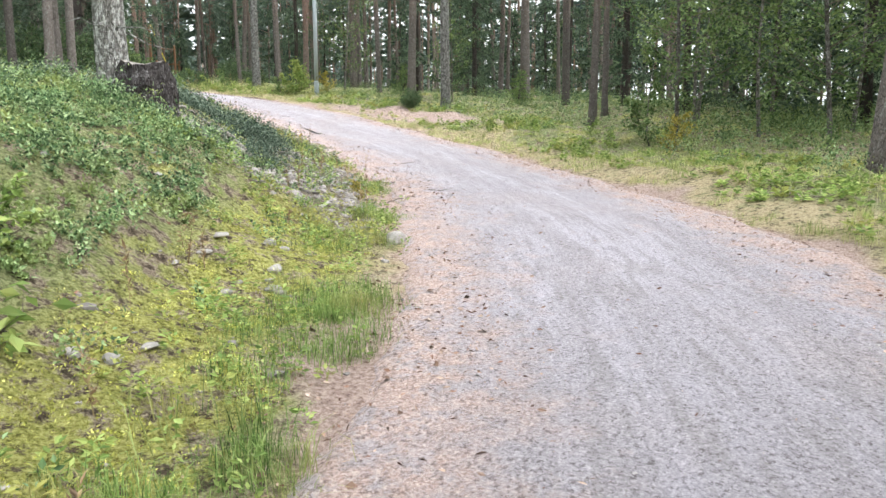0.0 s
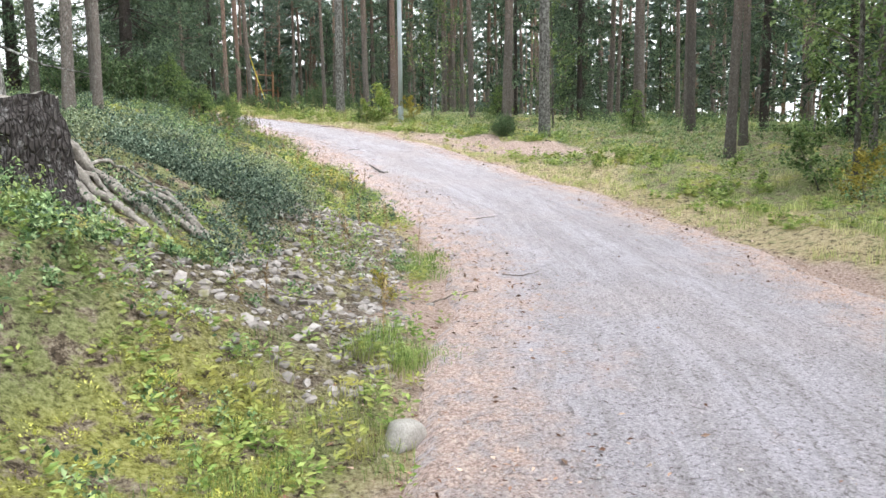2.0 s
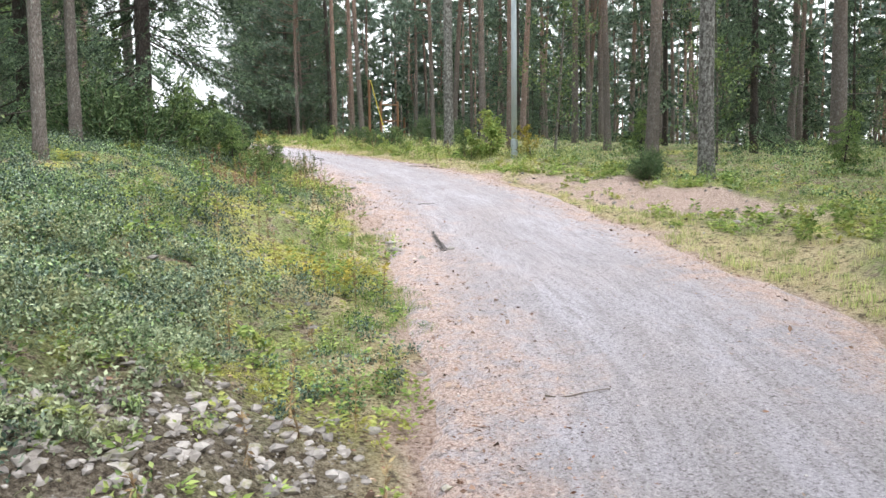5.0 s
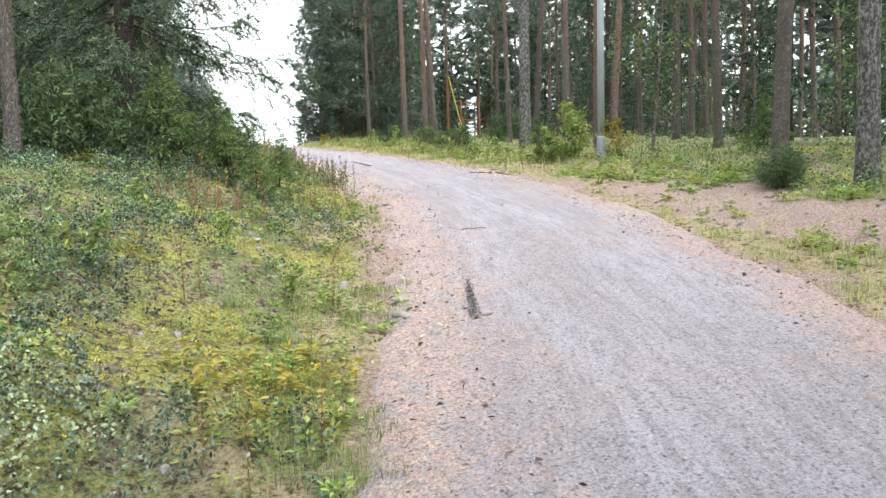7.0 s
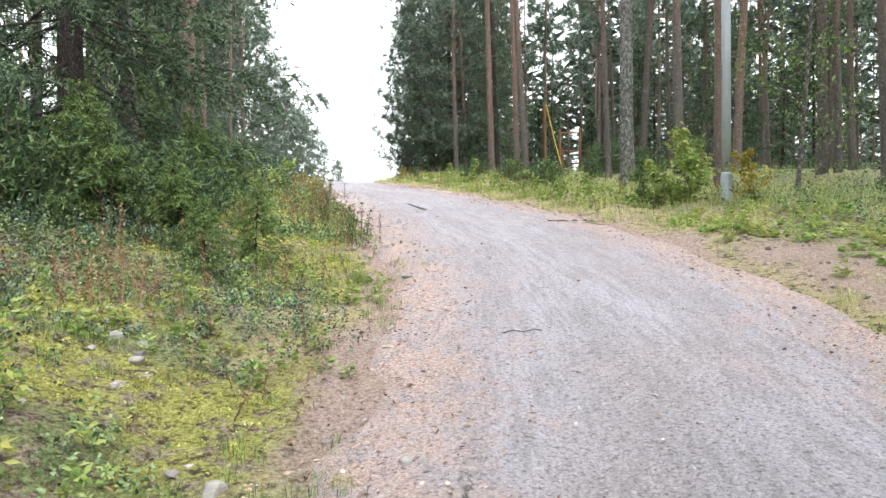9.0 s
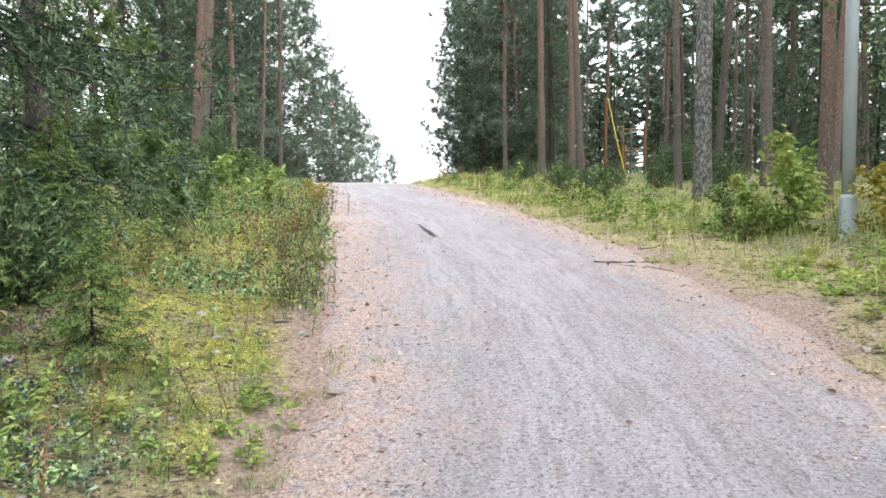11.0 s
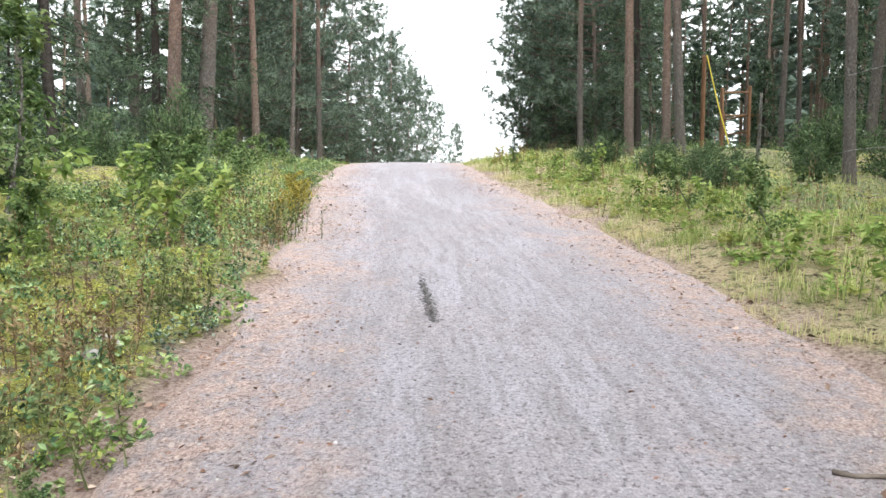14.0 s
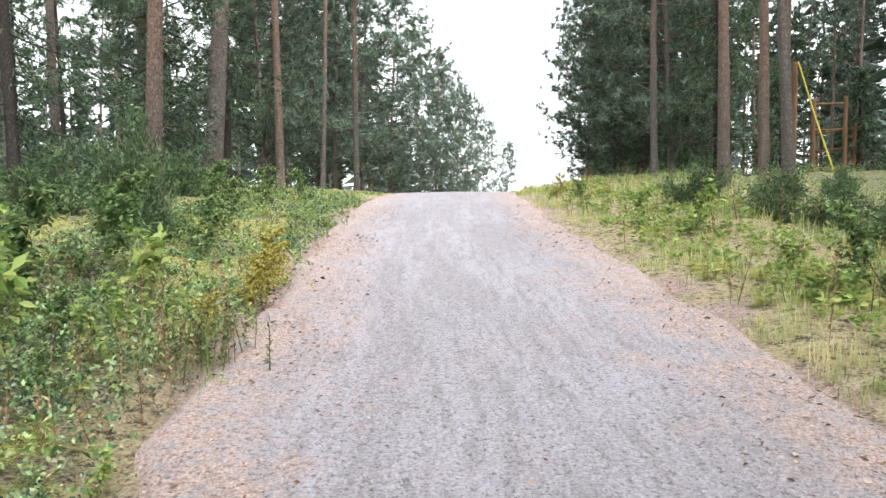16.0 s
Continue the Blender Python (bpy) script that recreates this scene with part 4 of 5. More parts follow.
def heather(name, x, y, r, tall, per, size, material, label):
    """Low shrubs in uneven clumps: each a few leaning twigs with small leaves towards their ends."""
    clear = (np.hypot(x - 3.26, y - 6.62) > 0.5) & (np.hypot(x - 3.55, y - 6.4) > 0.4)
    x, y = x[clear], y[clear]
    n = len(x)
    clump = 0.6 * vnoise(x * 2.6, y * 2.6, 61) + 0.4 * vnoise(x * 6.0, y * 6.0, 62)
    h = tall * r.uniform(0.6, 1.2, n) * (0.3 + 1.2 * smooth((clump - 0.25) / 0.5))
    base = np.stack([x, y, land(x, y) - 0.01], 1)
    k = 6
    lean = np.stack([r.normal(size=(n, k)) * 0.5, r.normal(size=(n, k)) * 0.5, r.uniform(0.75, 1.05, (n, k))], -1)
    tip = lean * h[:, None, None]
    u = 0.2 + 0.85 * r.random((n, k, max(3, per // k), 1)) ** 0.75
    p = (base[:, None, None] + tip[:, :, None] * u + r.normal(size=(n, k, u.shape[2], 3)) * 0.016).reshape(-1, 3)
    d = dirs(r, len(p), 0.25)
    q = r.uniform(0.65, 1.4, len(p)) * size
    v, f = leaves(p, d, q, q * 0.6, r)
    return stuff(name, v, f, material, label, "shrub")


def pick(x, y, ok):
    return x[ok], y[ok]


# bank near the start: bilberry above, lingonberry beside the roots
x, y, d, r = scatter(6200, -1, 0.9, 5.2, -2, 7.5, 101, 0.9)
off_b, _, near_b = road_frame(x, y)
out_b = -off_b - HALF
edge_b = 1.2 + 0.5 * vnoise(x * 1.6, y * 1.6, 44)
ok = (out_b > edge_b) & (near_b < 3.7 + 0.6 * vnoise(x, y, 45)) | (r.random(len(x)) < 0.05)
heather("bilberry_bushes", *pick(x, y, ok), r, 0.155, 60, 0.025, M_BILBERRY, "low bilberry bushes with small fresh green leaves")
x, y, d, r = scatter(5600, -1, 0.5, 4.5, 3.4, 12.0, 102, 0.9)
off_b, _, near_b = road_frame(x, y)
out_b = -off_b - HALF
core = 0.75 * smooth((near_b - 3.6) / 0.5) * smooth((6.6 - near_b) / 0.9) * smooth((2.7 - out_b) / 0.5) * smooth((out_b - 1.35 - 0.3 * vnoise(x * 2, y * 2, 46)) / 0.2)
ok = r.random(len(x)) < np.maximum(core, 0.4 * smooth((vnoise(x * 1.3, y * 1.3, 41) - 0.5) / 0.15) * (soil_patch(x, y) < 0.4))
heather("lingonberry_bushes", *pick(x, y, ok), r, 0.15, 50, 0.022, M_LINGON, "dark glossy lingonberry bushes on the bank")
x, y, d, r = scatter(1050, -1, 1.15, 2.5, 4.0, 6.3, 107, 1.0)
ok = (d > 1.2 + 0.35 * vnoise(x * 2.5, y * 2.5, 47)) & (vnoise(x * 1.8, y * 1.8, 48) > 0.36)
heather("dark_bank_shrubs", *pick(x, y, ok), r, 0.16, 66, 0.022, M_LINGON, "thick dark lingonberry growth above the slid stones")
x, y, d, r = scatter(3600, -1, 1.2, 5.5, 4.2, 10.0, 99)
off_b, _, near_b = road_frame(x, y)
ok = (near_b > 6.0 + 0.5 * vnoise(x * 1.5, y * 1.5, 63)) | (-off_b - HALF > 2.5)
heather("pale_bank_shrubs", *pick(x, y, ok), r, 0.14, 46, 0.023, M_PALE_SHRUB, "pale grey-green bilberry shrubs on top of the bank")
x, y, d, r = scatter(1600, -1, 0.15, 2.4, 18.0, 36.0, 98)
ok = vnoise(x * 1.3, y * 1.3, 64) > 0.3
heather("verge_undergrowth", *pick(x, y, ok), r, 0.17, 34, 0.034, M_BILBERRY, "leafy green undergrowth along the track")
x, y, d, r = scatter(5200, -1, 0.5, 6.5, 7.5, 30.0, 103)
ok = (r.random(len(x)) < smooth((vnoise(x * 1.2, y * 1.2, 42) - 0.45) / 0.12)) & (yellow_patch(x, y) < 0.5)
heather("bilberry_patch", *pick(x, y, ok), r, 0.16, 42, 0.024, M_BILBERRY, "scattered bilberry bushes among moss")
x, y, d, r = scatter(2900, -1, 1.6, 6.5, 8.0, 17.5, 108)
ok = vnoise(x * 1.5, y * 1.5, 49) > 0.34
heather("bank_lingonberry", *pick(x, y, ok), r, 0.19, 40, 0.024, M_LINGON, "grey-green lingonberry shrubs covering the bank")
x, y, d, r = scatter(1300, -1, 1.9, 6.5, 8.0, 17.5, 109)
heather("bank_bilberry", x, y, r, 0.17, 36, 0.024, M_BILBERRY, "bilberry shrubs mixed into the lingonberry")
x, y, d, r = scatter(1300, 1, 3.4, 10.0, -4.0, 9.0, 110)
heather("thicket", x, y, r, 0.42, 34, 0.05, M_LEAF, "knee-high leafy thicket at the forest's edge")
x, y, d, r = scatter(7000, 1, 2.0, 12.0, -3.0, 20.0, 104)
ok = (red_patch(x, y) < 0.4) & (r.random(len(x)) < smooth((vnoise(x * 0.6, y * 0.6, 43) - 0.2) / 0.3))
heather("bilberry_carpet", *pick(x, y, ok), r, 0.26, 24, 0.036, M_BILBERRY, "bilberry carpet under the pines")
x, y, d, r = scatter(1900, 1, 2.2, 11.0, 20.0, 42.0, 106)
ok = r.random(len(x)) < smooth((vnoise(x * 0.6, y * 0.6, 43) - 0.35) / 0.3)
heather("pale_bilberry_carpet", *pick(x, y, ok), r, 0.24, 22, 0.036, M_BILBERRY, "light green bilberry and grass under the pines")
x, y, d, r = scatter(2200, -1, 5.0, 14.0, 2.0, 40.0, 105)
heather("forest_undergrowth", x, y, r, 0.28, 20, 0.055, M_BILBERRY, "shrubby green undergrowth below the trees")


def grass(name, x, y, r, per, tall, width, material, label, spread=0.05):
    n = len(x)
    base = np.repeat(np.stack([x, y, land(x, y) - 0.01], 1), per, 0)
    base[:, :2] += r.normal(size=(len(base), 2)) * spread
    lean = dirs(r, len(base)) * [1, 1, 0] * r.uniform(0.3, 1.3, (len(base), 1))
    q = np.repeat(r.uniform(0.55, 1.2, n), per) * r.uniform(0.6, 1.2, len(base)) * tall
    v, f = blades(base, lean, q, width)
    return stuff(name, v, f, material, label, "grass")


def herbs(name, x, y, r, per, size, tall, material, label):
    """Low leafy plants: leaves held flat round short stems."""
    n = len(x)
    c = np.repeat(np.stack([x, y, land(x, y)], 1), per, 0)
    u = r.random(len(c))
    a = r.uniform(0, 6.283, len(c))
    h = np.repeat(r.uniform(0.4, 1.2, n) * tall, per) * u
    out = np.stack([np.cos(a), np.sin(a), r.uniform(-0.15, 0.55, len(c))], 1)
    q = r.uniform(0.6, 1.3, len(c)) * size
    p = c + np.column_stack([np.cos(a) * 0.02, np.sin(a) * 0.02, h])
    v, f = leaves(p, out, q, q * 0.42, r)
    return stuff(name, v, f, material, label, "herbs")


x, y, d, r = scatter(800, -1, 0.05, 0.7, -3, 13, 111, 1.3)
ok = (r.random(len(x)) < smooth((vnoise(x * 1.1, y * 1.1, 51) - 0.42) / 0.2)) & (soil_patch(x, y) < 0.5)
grass("verge_grass", *pick(x, y, ok), r, 40, 0.13, 0.0028, M_FRESH, "fresh green grass tufts along the track")
x, y, d, r = scatter(260, -1, 0.12, 0.5, -3, 4.2, 118, 1.0)
ok = r.random(len(x)) < 0.08 + 0.8 * smooth((vnoise(x * 1.9, y * 1.9, 57) - 0.5) / 0.12)
grass("long_verge_grass", *pick(x, y, ok), r, 60, 0.21, 0.0038, M_FRESH, "lush arching grass tufts at the foot of the bank", 0.07)
x, y, d, r = scatter(420, -1, 0.2, 1.0, -2, 12, 119, 1.0)
ok = soil_patch(x, y) < 0.4
herbs("foot_of_bank_herbs", *pick(x, y, ok), r, 24, 0.04, 0.16, M_HERB, "small green herbs at the foot of the bank")
x, y, d, r = scatter(520, -1, 0.1, 1.9, 2.8, 8.6, 181)
ok = r.random(len(x)) < 0.15 + 0.85 * smooth((vnoise(x * 2.2, y * 2.2, 58) - 0.42) / 0.15)
herbs("stony_bank_herbs", *pick(x, y, ok), r, 16, 0.045, 0.09, M_HERB, "small pale green herbs between the stones")
x, y, d, r = scatter(420, -1, 0.1, 1.9, 2.6, 8.6, 182)
ok = r.random(len(x)) < smooth((vnoise(x * 2.0, y * 2.0, 59) - 0.45) / 0.15)
heather("stony_bank_shrubs", *pick(x, y, ok), r, 0.10, 42, 0.02, M_BILBERRY, "scanty bilberry sprigs between the stones")
x, y, d, r = scatter(1500, -1, 0.0, 2.6, 11, 40, 112, 1.2)
ok = r.random(len(x)) < smooth((vnoise(x * 1.1, y * 1.1, 52) - 0.35) / 0.25)
grass("weedy_verge", *pick(x, y, ok), r, 26, 0.12, 0.004, M_FRESH, "short mixed grass along the track")
x, y, d, r = scatter(4600, 1, 0.1, 3.0, -2, 46, 113, 1.1)
ok = (red_patch(x, y) < 0.62) & (r.random(len(x)) < smooth((vnoise(x * 0.9, y * 0.9, 53) - 0.3) / 0.25))
grass("sunny_verge", *pick(x, y, ok), r, 20, 0.13, 0.0055, M_GRASS, "pale green and straw-coloured verge grass")
x, y, d, r = scatter(900, 1, 0.35, 4.5, 18, 46, 114, 1.0)
grass("tall_verge_grass", x, y, r, 14, 0.30, 0.006, M_GRASS, "tall seeding grass beside the track", 0.08)
x, y, d, r = scatter(2600, 1, 0.55, 3.2, 2, 40, 115, 1.0)
ok = (red_patch(x, y) < 0.62) & (r.random(len(x)) < smooth((vnoise(x * 0.8, y * 0.8, 54) - 0.35) / 0.2))
herbs("verge_herbs", *pick(x, y, ok), r, 24, 0.075, 0.13, M_HERB, "bright green low herbs in the verge")
x, y, d, r = scatter(2600, -1, 0.15, 4.5, 10, 34, 116, 1.0)
ok = (yellow_patch(x, y) < 0.5) & (r.random(len(x)) < smooth((vnoise(x * 1.3, y * 1.3, 55) - 0.45) / 0.15))
herbs("bank_herbs", *pick(x, y, ok), r, 26, 0.055, 0.15, M_HERB, "mixed small green herbs among the moss")
x, y, d, r = scatter(3200, -1, 0.2, 4.5, 8, 34, 117, 1.0)
ok = (r.random(len(x)) < smooth((vnoise(x * 1.4, y * 1.4, 56) - 0.5) / 0.08)) & (yellow_patch(x, y) < 0.6)
heather("dark_bank_bushes", *pick(x, y, ok), r, 0.17, 48, 0.022, M_LINGON, "dark green dwarf shrubs in small clumps")


def stalks(name, x, y, r, tall, label):
    """Dry upright weed stalks with tufted seed heads."""
    n = len(x)
    z = land(x, y)
    h = tall * r.uniform(0.5, 1.15, n)
    top = np.stack([x, y, z + h], 1) + np.column_stack([r.normal(size=(n, 2)) * 0.05, np.zeros(n)])
    base = np.stack([x, y, z - 0.01], 1)
    v1, f1 = spikes(base, top - base, h * 1.02, np.full(n, 0.009), r)
    per = 34
    u = r.uniform(0.2, 1.0, (n, per, 1))
    p = (base[:, None] * (1 - u) + top[:, None] * u).reshape(-1, 3)
    v2, f2 = leaves(p, dirs(r, len(p), 0.5), r.uniform(0.02, 0.055, len(p)), r.uniform(0.007, 0.014, len(p)), r)
    v, f = join([(v1, f1), (v2, f2)])
    return stuff(name, v, f, M_STRAW, label, "weeds")


x, y, d, r = scatter(90, -1, 0.3, 2.2, 9, 30, 121, 1.2)
stalks("dry_weed_stalks", x, y, r, 0.45, "dry brown weed stalks with seed heads")
x, y, d, r = scatter(60, -1, 0.25, 1.8, 17.5, 27, 122)
stalks("willowherb_stalks", x, y, r, 0.45, "withered dark willowherb stalks by the track")
x, y, d, r = scatter(80, -1, 0.25, 2.2, 15, 29, 126)
ob = stalks("green_weed_stalks", x, y, r, 0.34, "upright leafy green weeds by the track")
ob.data.materials[0] = M_HERB
rw = np.random.default_rng(127)
cx, cy = 8.05 + rw.normal(size=26) * 0.25, 11.3 + rw.normal(size=26) * 0.3
herbs("yellow_green_plants", cx, cy, rw, 20, 0.06, 0.2, M_YELLOW_LEAF, "yellow-green leafy plants on the bank")
x, y, d, r = scatter(160, 1, 0.3, 3.0, 20, 42, 123)
stalks("verge_weed_stalks", x, y, r, 0.5, "thin dry weeds in the verge")
rw = np.random.default_rng(125)
cx = np.array([7.7, 8.1, 8.3, 8.45, 7.9, 9.0])[rw.integers(0, 6, 46)] + rw.normal(size=46) * 0.16
cy = np.array([15.3, 15.1, 15.35, 16.4, 15.8, 17.0])[rw.integers(0, 6, 46)] + rw.normal(size=46) * 0.2
ob = stalks("rusty_weeds", cx, cy, rw, 0.36, "rust-red withered weeds on the bank")
ob.data.materials[0] = M_RUSTY
cx = np.array([9.5, 9.7, 9.8, 9.7, 9.75, 9.3])[rw.integers(0, 6, 70)] + rw.normal(size=70) * 0.16
cy = np.array([19.7, 20.2, 20.9, 23.6, 24.6, 20.4])[rw.integers(0, 6, 70)] + rw.normal(size=70) * 0.3
stalks("withered_stalks", cx, cy, rw, 0.4, "clump of withered brown stalks in the verge")
for x, y, n, tall in ((9.9, 18.3, 34, 0.42), (9.8, 19.8, 20, 0.34), (9.7, 21.6, 26, 0.4), (9.85, 24.4, 30, 0.42)):
    ob = stalks("weed_clump", x + rw.normal(size=n) * 0.13, y + rw.normal(size=n) * 0.16, rw, tall, "dense dark green willowherb clump by the track")
    ob.data.materials[0] = M_WEED
x, y, d, r = scatter(30, -1, 0.2, 1.2, -1, 9, 124)
stalks("bank_weed_stalks", x, y, r, 0.35, "a few dry stalks on the bank")

# moss: cushions of short shoots in the yellow patches
x, y, d, r = scatter(11500, -1, 0.05, 3.6, -2, 27, 131)
ok = (yellow_patch(x, y) > 0.25 + 0.5 * r.random(len(x))) & (soil_patch(x, y) < 0.3)
x, y = pick(x, y, ok)
per = 34
w = np.repeat(0.03 + 0.10 * r.random(len(x)) ** 2, per)
a, q = r.uniform(0, 6.283, len(w)), np.sqrt(r.random(len(w)))
cx, cy = np.repeat(x, per) + w * q * np.cos(a), np.repeat(y, per) + w * q * np.sin(a)
p = np.stack([cx, cy, land(cx, cy) + w * 0.6 * (1 - q * q)], 1)
out = np.stack([np.cos(a) * q, np.sin(a) * q, 0.25 + 0.5 * r.random(len(w))], 1) + r.normal(size=(len(w), 3)) * 0.3
v, f = leaves(p, out, r.uniform(0.009, 0.021, len(w)), r.uniform(0.004, 0.008, len(w)), r)
stuff("moss", v, f, M_MOSS, "bright yellow-green moss cushions on the bank", "moss")

# fallen needles and leaf bits on the margins, bank and road
xs, ys, rs = [], [], np.random.default_rng(141)
for side, n in ((-1, 19000), (1, 17000)):
    x, y, d, r = scatter(n, side, -0.75, 0.35, -3, 34, 142 + side, 1.0)
    xs.append(x), ys.append(y)
x, y, d, r = scatter(9000, -1, 0.2, 3.0, -3, 26, 147)
xs.append(x), ys.append(y)
x, y, d, r = scatter(2600, -1, -3.2, -0.3, -3, 34, 148)
xs.append(x), ys.append(y)
x, y = np.concatenate(xs), np.concatenate(ys)
p = np.stack([x, y, on_ground(x, y) + 0.006], 1)
d = dirs(rs, len(p)) * [1, 1, 0.12]
q = 0.008 + 0.036 * rs.random(len(p)) ** 2.2
v, f = leaves(p, d, q, q * rs.uniform(0.12, 0.45, len(p)), rs)
stuff("needle_litter", v, f, M_LITTER, "rusty fallen needles and leaf bits", "litter")

for side, n, y0, y1 in ((-1, 1500, -3, 30), (1, 900, 6, 30)):
    x, y, d, r = scatter(n, side, -0.55, 0.3, y0, y1, 190 + side)
    p = np.stack([x, y, on_ground(x, y) + 0.008], 1)
    q = 0.02 + 0.035 * r.random(n) ** 2
    v, f = leaves(p, dirs(r, n) * [1, 1, 0.25] + [0, 0, 0.1], q, q * r.uniform(0.35, 0.8, n), r)
    stuff("leaf_litter", v, f, M_DRY_LEAF, "curled brown and pinkish dry leaves on the margin", "litter")

# ---- stones ----
def rock(seed, size, squash=0.6, sides=3):
    """An angular weathered stone."""
    r = np.random.default_rng(seed)
    bm = bmesh.new()
    bmesh.ops.create_icosphere(bm, subdivisions=sides, radius=1.0)
    cut = dirs(r, 7)
    lim = r.uniform(0.42, 0.8, 7)
    for vt in bm.verts:
        c = np.array(vt.co)
        for n, m in zip(cut, lim):
            e = c @ n - m
            if e > 0:
                c = c - n * e * 0.85
        c = c * (1 + 0.06 * noise.noise(Vector(c * 2.5 + seed)))
        vt.co = c * size * np.array([1.0, 0.8, squash])
    me = bpy.data.meshes.new("stone")
    bm.to_mesh(me)
    bm.free()
    me.materials.append(M_PALE_ROCK)
    for pl in me.polygons:
        pl.use_smooth = sides > 2
    return me


ROCKS = [rock(s, 1.0, q) for s, q in ((1, 0.55), (2, 0.42), (3, 0.6), (4, 0.38))]


def set_rock(x, y, size, label, k=0, sink=0.3, name="stone"):
    ob = new(name, ROCKS[k % 4])
    ob.matrix_basis = pose(x, y, float(on_ground(x, y)[0]) + size * (0.5 - sink), 0, 0, x * 131 + y * 57) @ Matrix.Diagonal((size, size, size, 1))
    return tagged(ob, label, "stone", "loose stones")


# cobbles of the slide below the stump, joined: low-poly stones
def cobbles(name, x, y, r, lo, hi, material, label, lift=0.2):
    ico = bmesh.new()
    bmesh.ops.create_icosphere(ico, subdivisions=1, radius=1.0)
    bv = np.array([vt.co[:] for vt in ico.verts])
    bf = np.array([[vt.index for vt in fc.verts] for fc in ico.faces])
    ico.free()
    n = len(x)
    s = lo + (hi - lo) * r.random(n) ** 2.5
    z = on_ground(x, y)
    shape = 1 + 0.22 * r.normal(size=(n, len(bv), 1))
    v = bv[None] * shape * s[:, None, None] * r.uniform([0.7, 0.6, 0.35], [1.2, 1.0, 0.7], (n, 3))[:, None]
    a = r.uniform(0, 6.283, n)
    ca, sa = np.cos(a)[:, None], np.sin(a)[:, None]
    v = np.stack([v[..., 0] * ca - v[..., 1] * sa, v[..., 0] * sa + v[..., 1] * ca, v[..., 2]], -1)
    v += np.stack([x, y, z + s * lift], 1)[:, None]
    f = (bf[None] + np.arange(n)[:, None, None] * len(bv)).reshape(-1, 3)
    return stuff(name, v, f, material, label, "stones")


x, y, d, r = scatter(7500, -1, 0.05, 2.2, 2.6, 8.8, 151)
ok = soil_patch(x, y) > 0.25 + 0.6 * r.random(len(x))
cobbles("bank_cobbles", *pick(x, y, ok), r, 0.007, 0.052, M_ROCK, "loose pale cobbles on the slid bank", 0.05)
x, y, d, r = scatter(520, -1, 0.0, 2.2, -2, 22, 152)
cobbles("scattered_bank_stones", x, y, r, 0.012, 0.05, M_ROCK, "small stones showing through the moss", 0.05)
x, y, d, r = scatter(5000, -1, -3.25, 0.1, -2, 27, 153)
cobbles("road_gravel", x, y, r, 0.003, 0.013, M_PEBBLE, "fine loose gravel on the track", 0.1)
x, y, d, r = scatter(240, 1, 0.2, 2.8, 12, 18, 154)
cobbles("clearing_stones", x, y, r, 0.015, 0.05, M_ROCK, "stones at the edge of the clearing")

set_rock(4.2, 4.32, 0.13, "rounded pale grey stone at the track's edge", 0, 0.25, "boulder")
for x, y, s, k in ((2.98, 4.15, 0.06, 1), (2.9, 4.2, 0.07, 2), (2.5, 4.15, 0.08, 3), (2.7, 3.85, 0.10, 1), (3.65, 3.86, 0.05, 0), (2.22, 3.64, 0.06, 2), (2.52, 3.63, 0.08, 3), (1.26, 2.9, 0.07, 0), (1.14, 2.97, 0.06, 2),
                   (1.42, 2.9, 0.05, 1), (2.31, 4.02, 0.07, 3), (9.17, 12.75, 0.09, 3), (9.07, 12.38, 0.10, 1), (9.14, 11.92, 0.07, 0), (9.6, 12.12, 0.06, 2), (8.38, 11.77, 0.08, 1), (8.85, 13.25, 0.09, 0), (9.63, 13.28, 0.05, 2),
                   (4.34, 6.3, 0.09, 1), (4.45, 6.42, 0.11, 3), (4.62, 6.38, 0.08, 0), (5.02, 6.9, 0.10, 2), (4.9, 6.8, 0.08, 1), (5.12, 6.98, 0.07, 3), (4.4, 6.05, 0.08, 0), (4.55, 6.15, 0.09, 2), (4.25, 6.1, 0.1, 1), (5.58, 6.5, 0.07, 3),
                   (5.5, 6.75, 0.06, 0), (5.65, 6.65, 0.07, 1), (9.6, 21.1, 0.08, 1), (9.48, 21.25, 0.07, 3), (9.55, 20.92, 0.08, 2), (9.03, 18.65, 0.09, 0), (14.5, 23.9, 0.12, 0), (8.34, 14.5, 0.07, 2), (7.2, 8.6, 0.07, 0)):
    set_rock(x, y, s * (0.8 if y < 5 else 0.5 if y < 7.5 else 0.85), "pale granite stone half sunk in moss", k, 0.47)


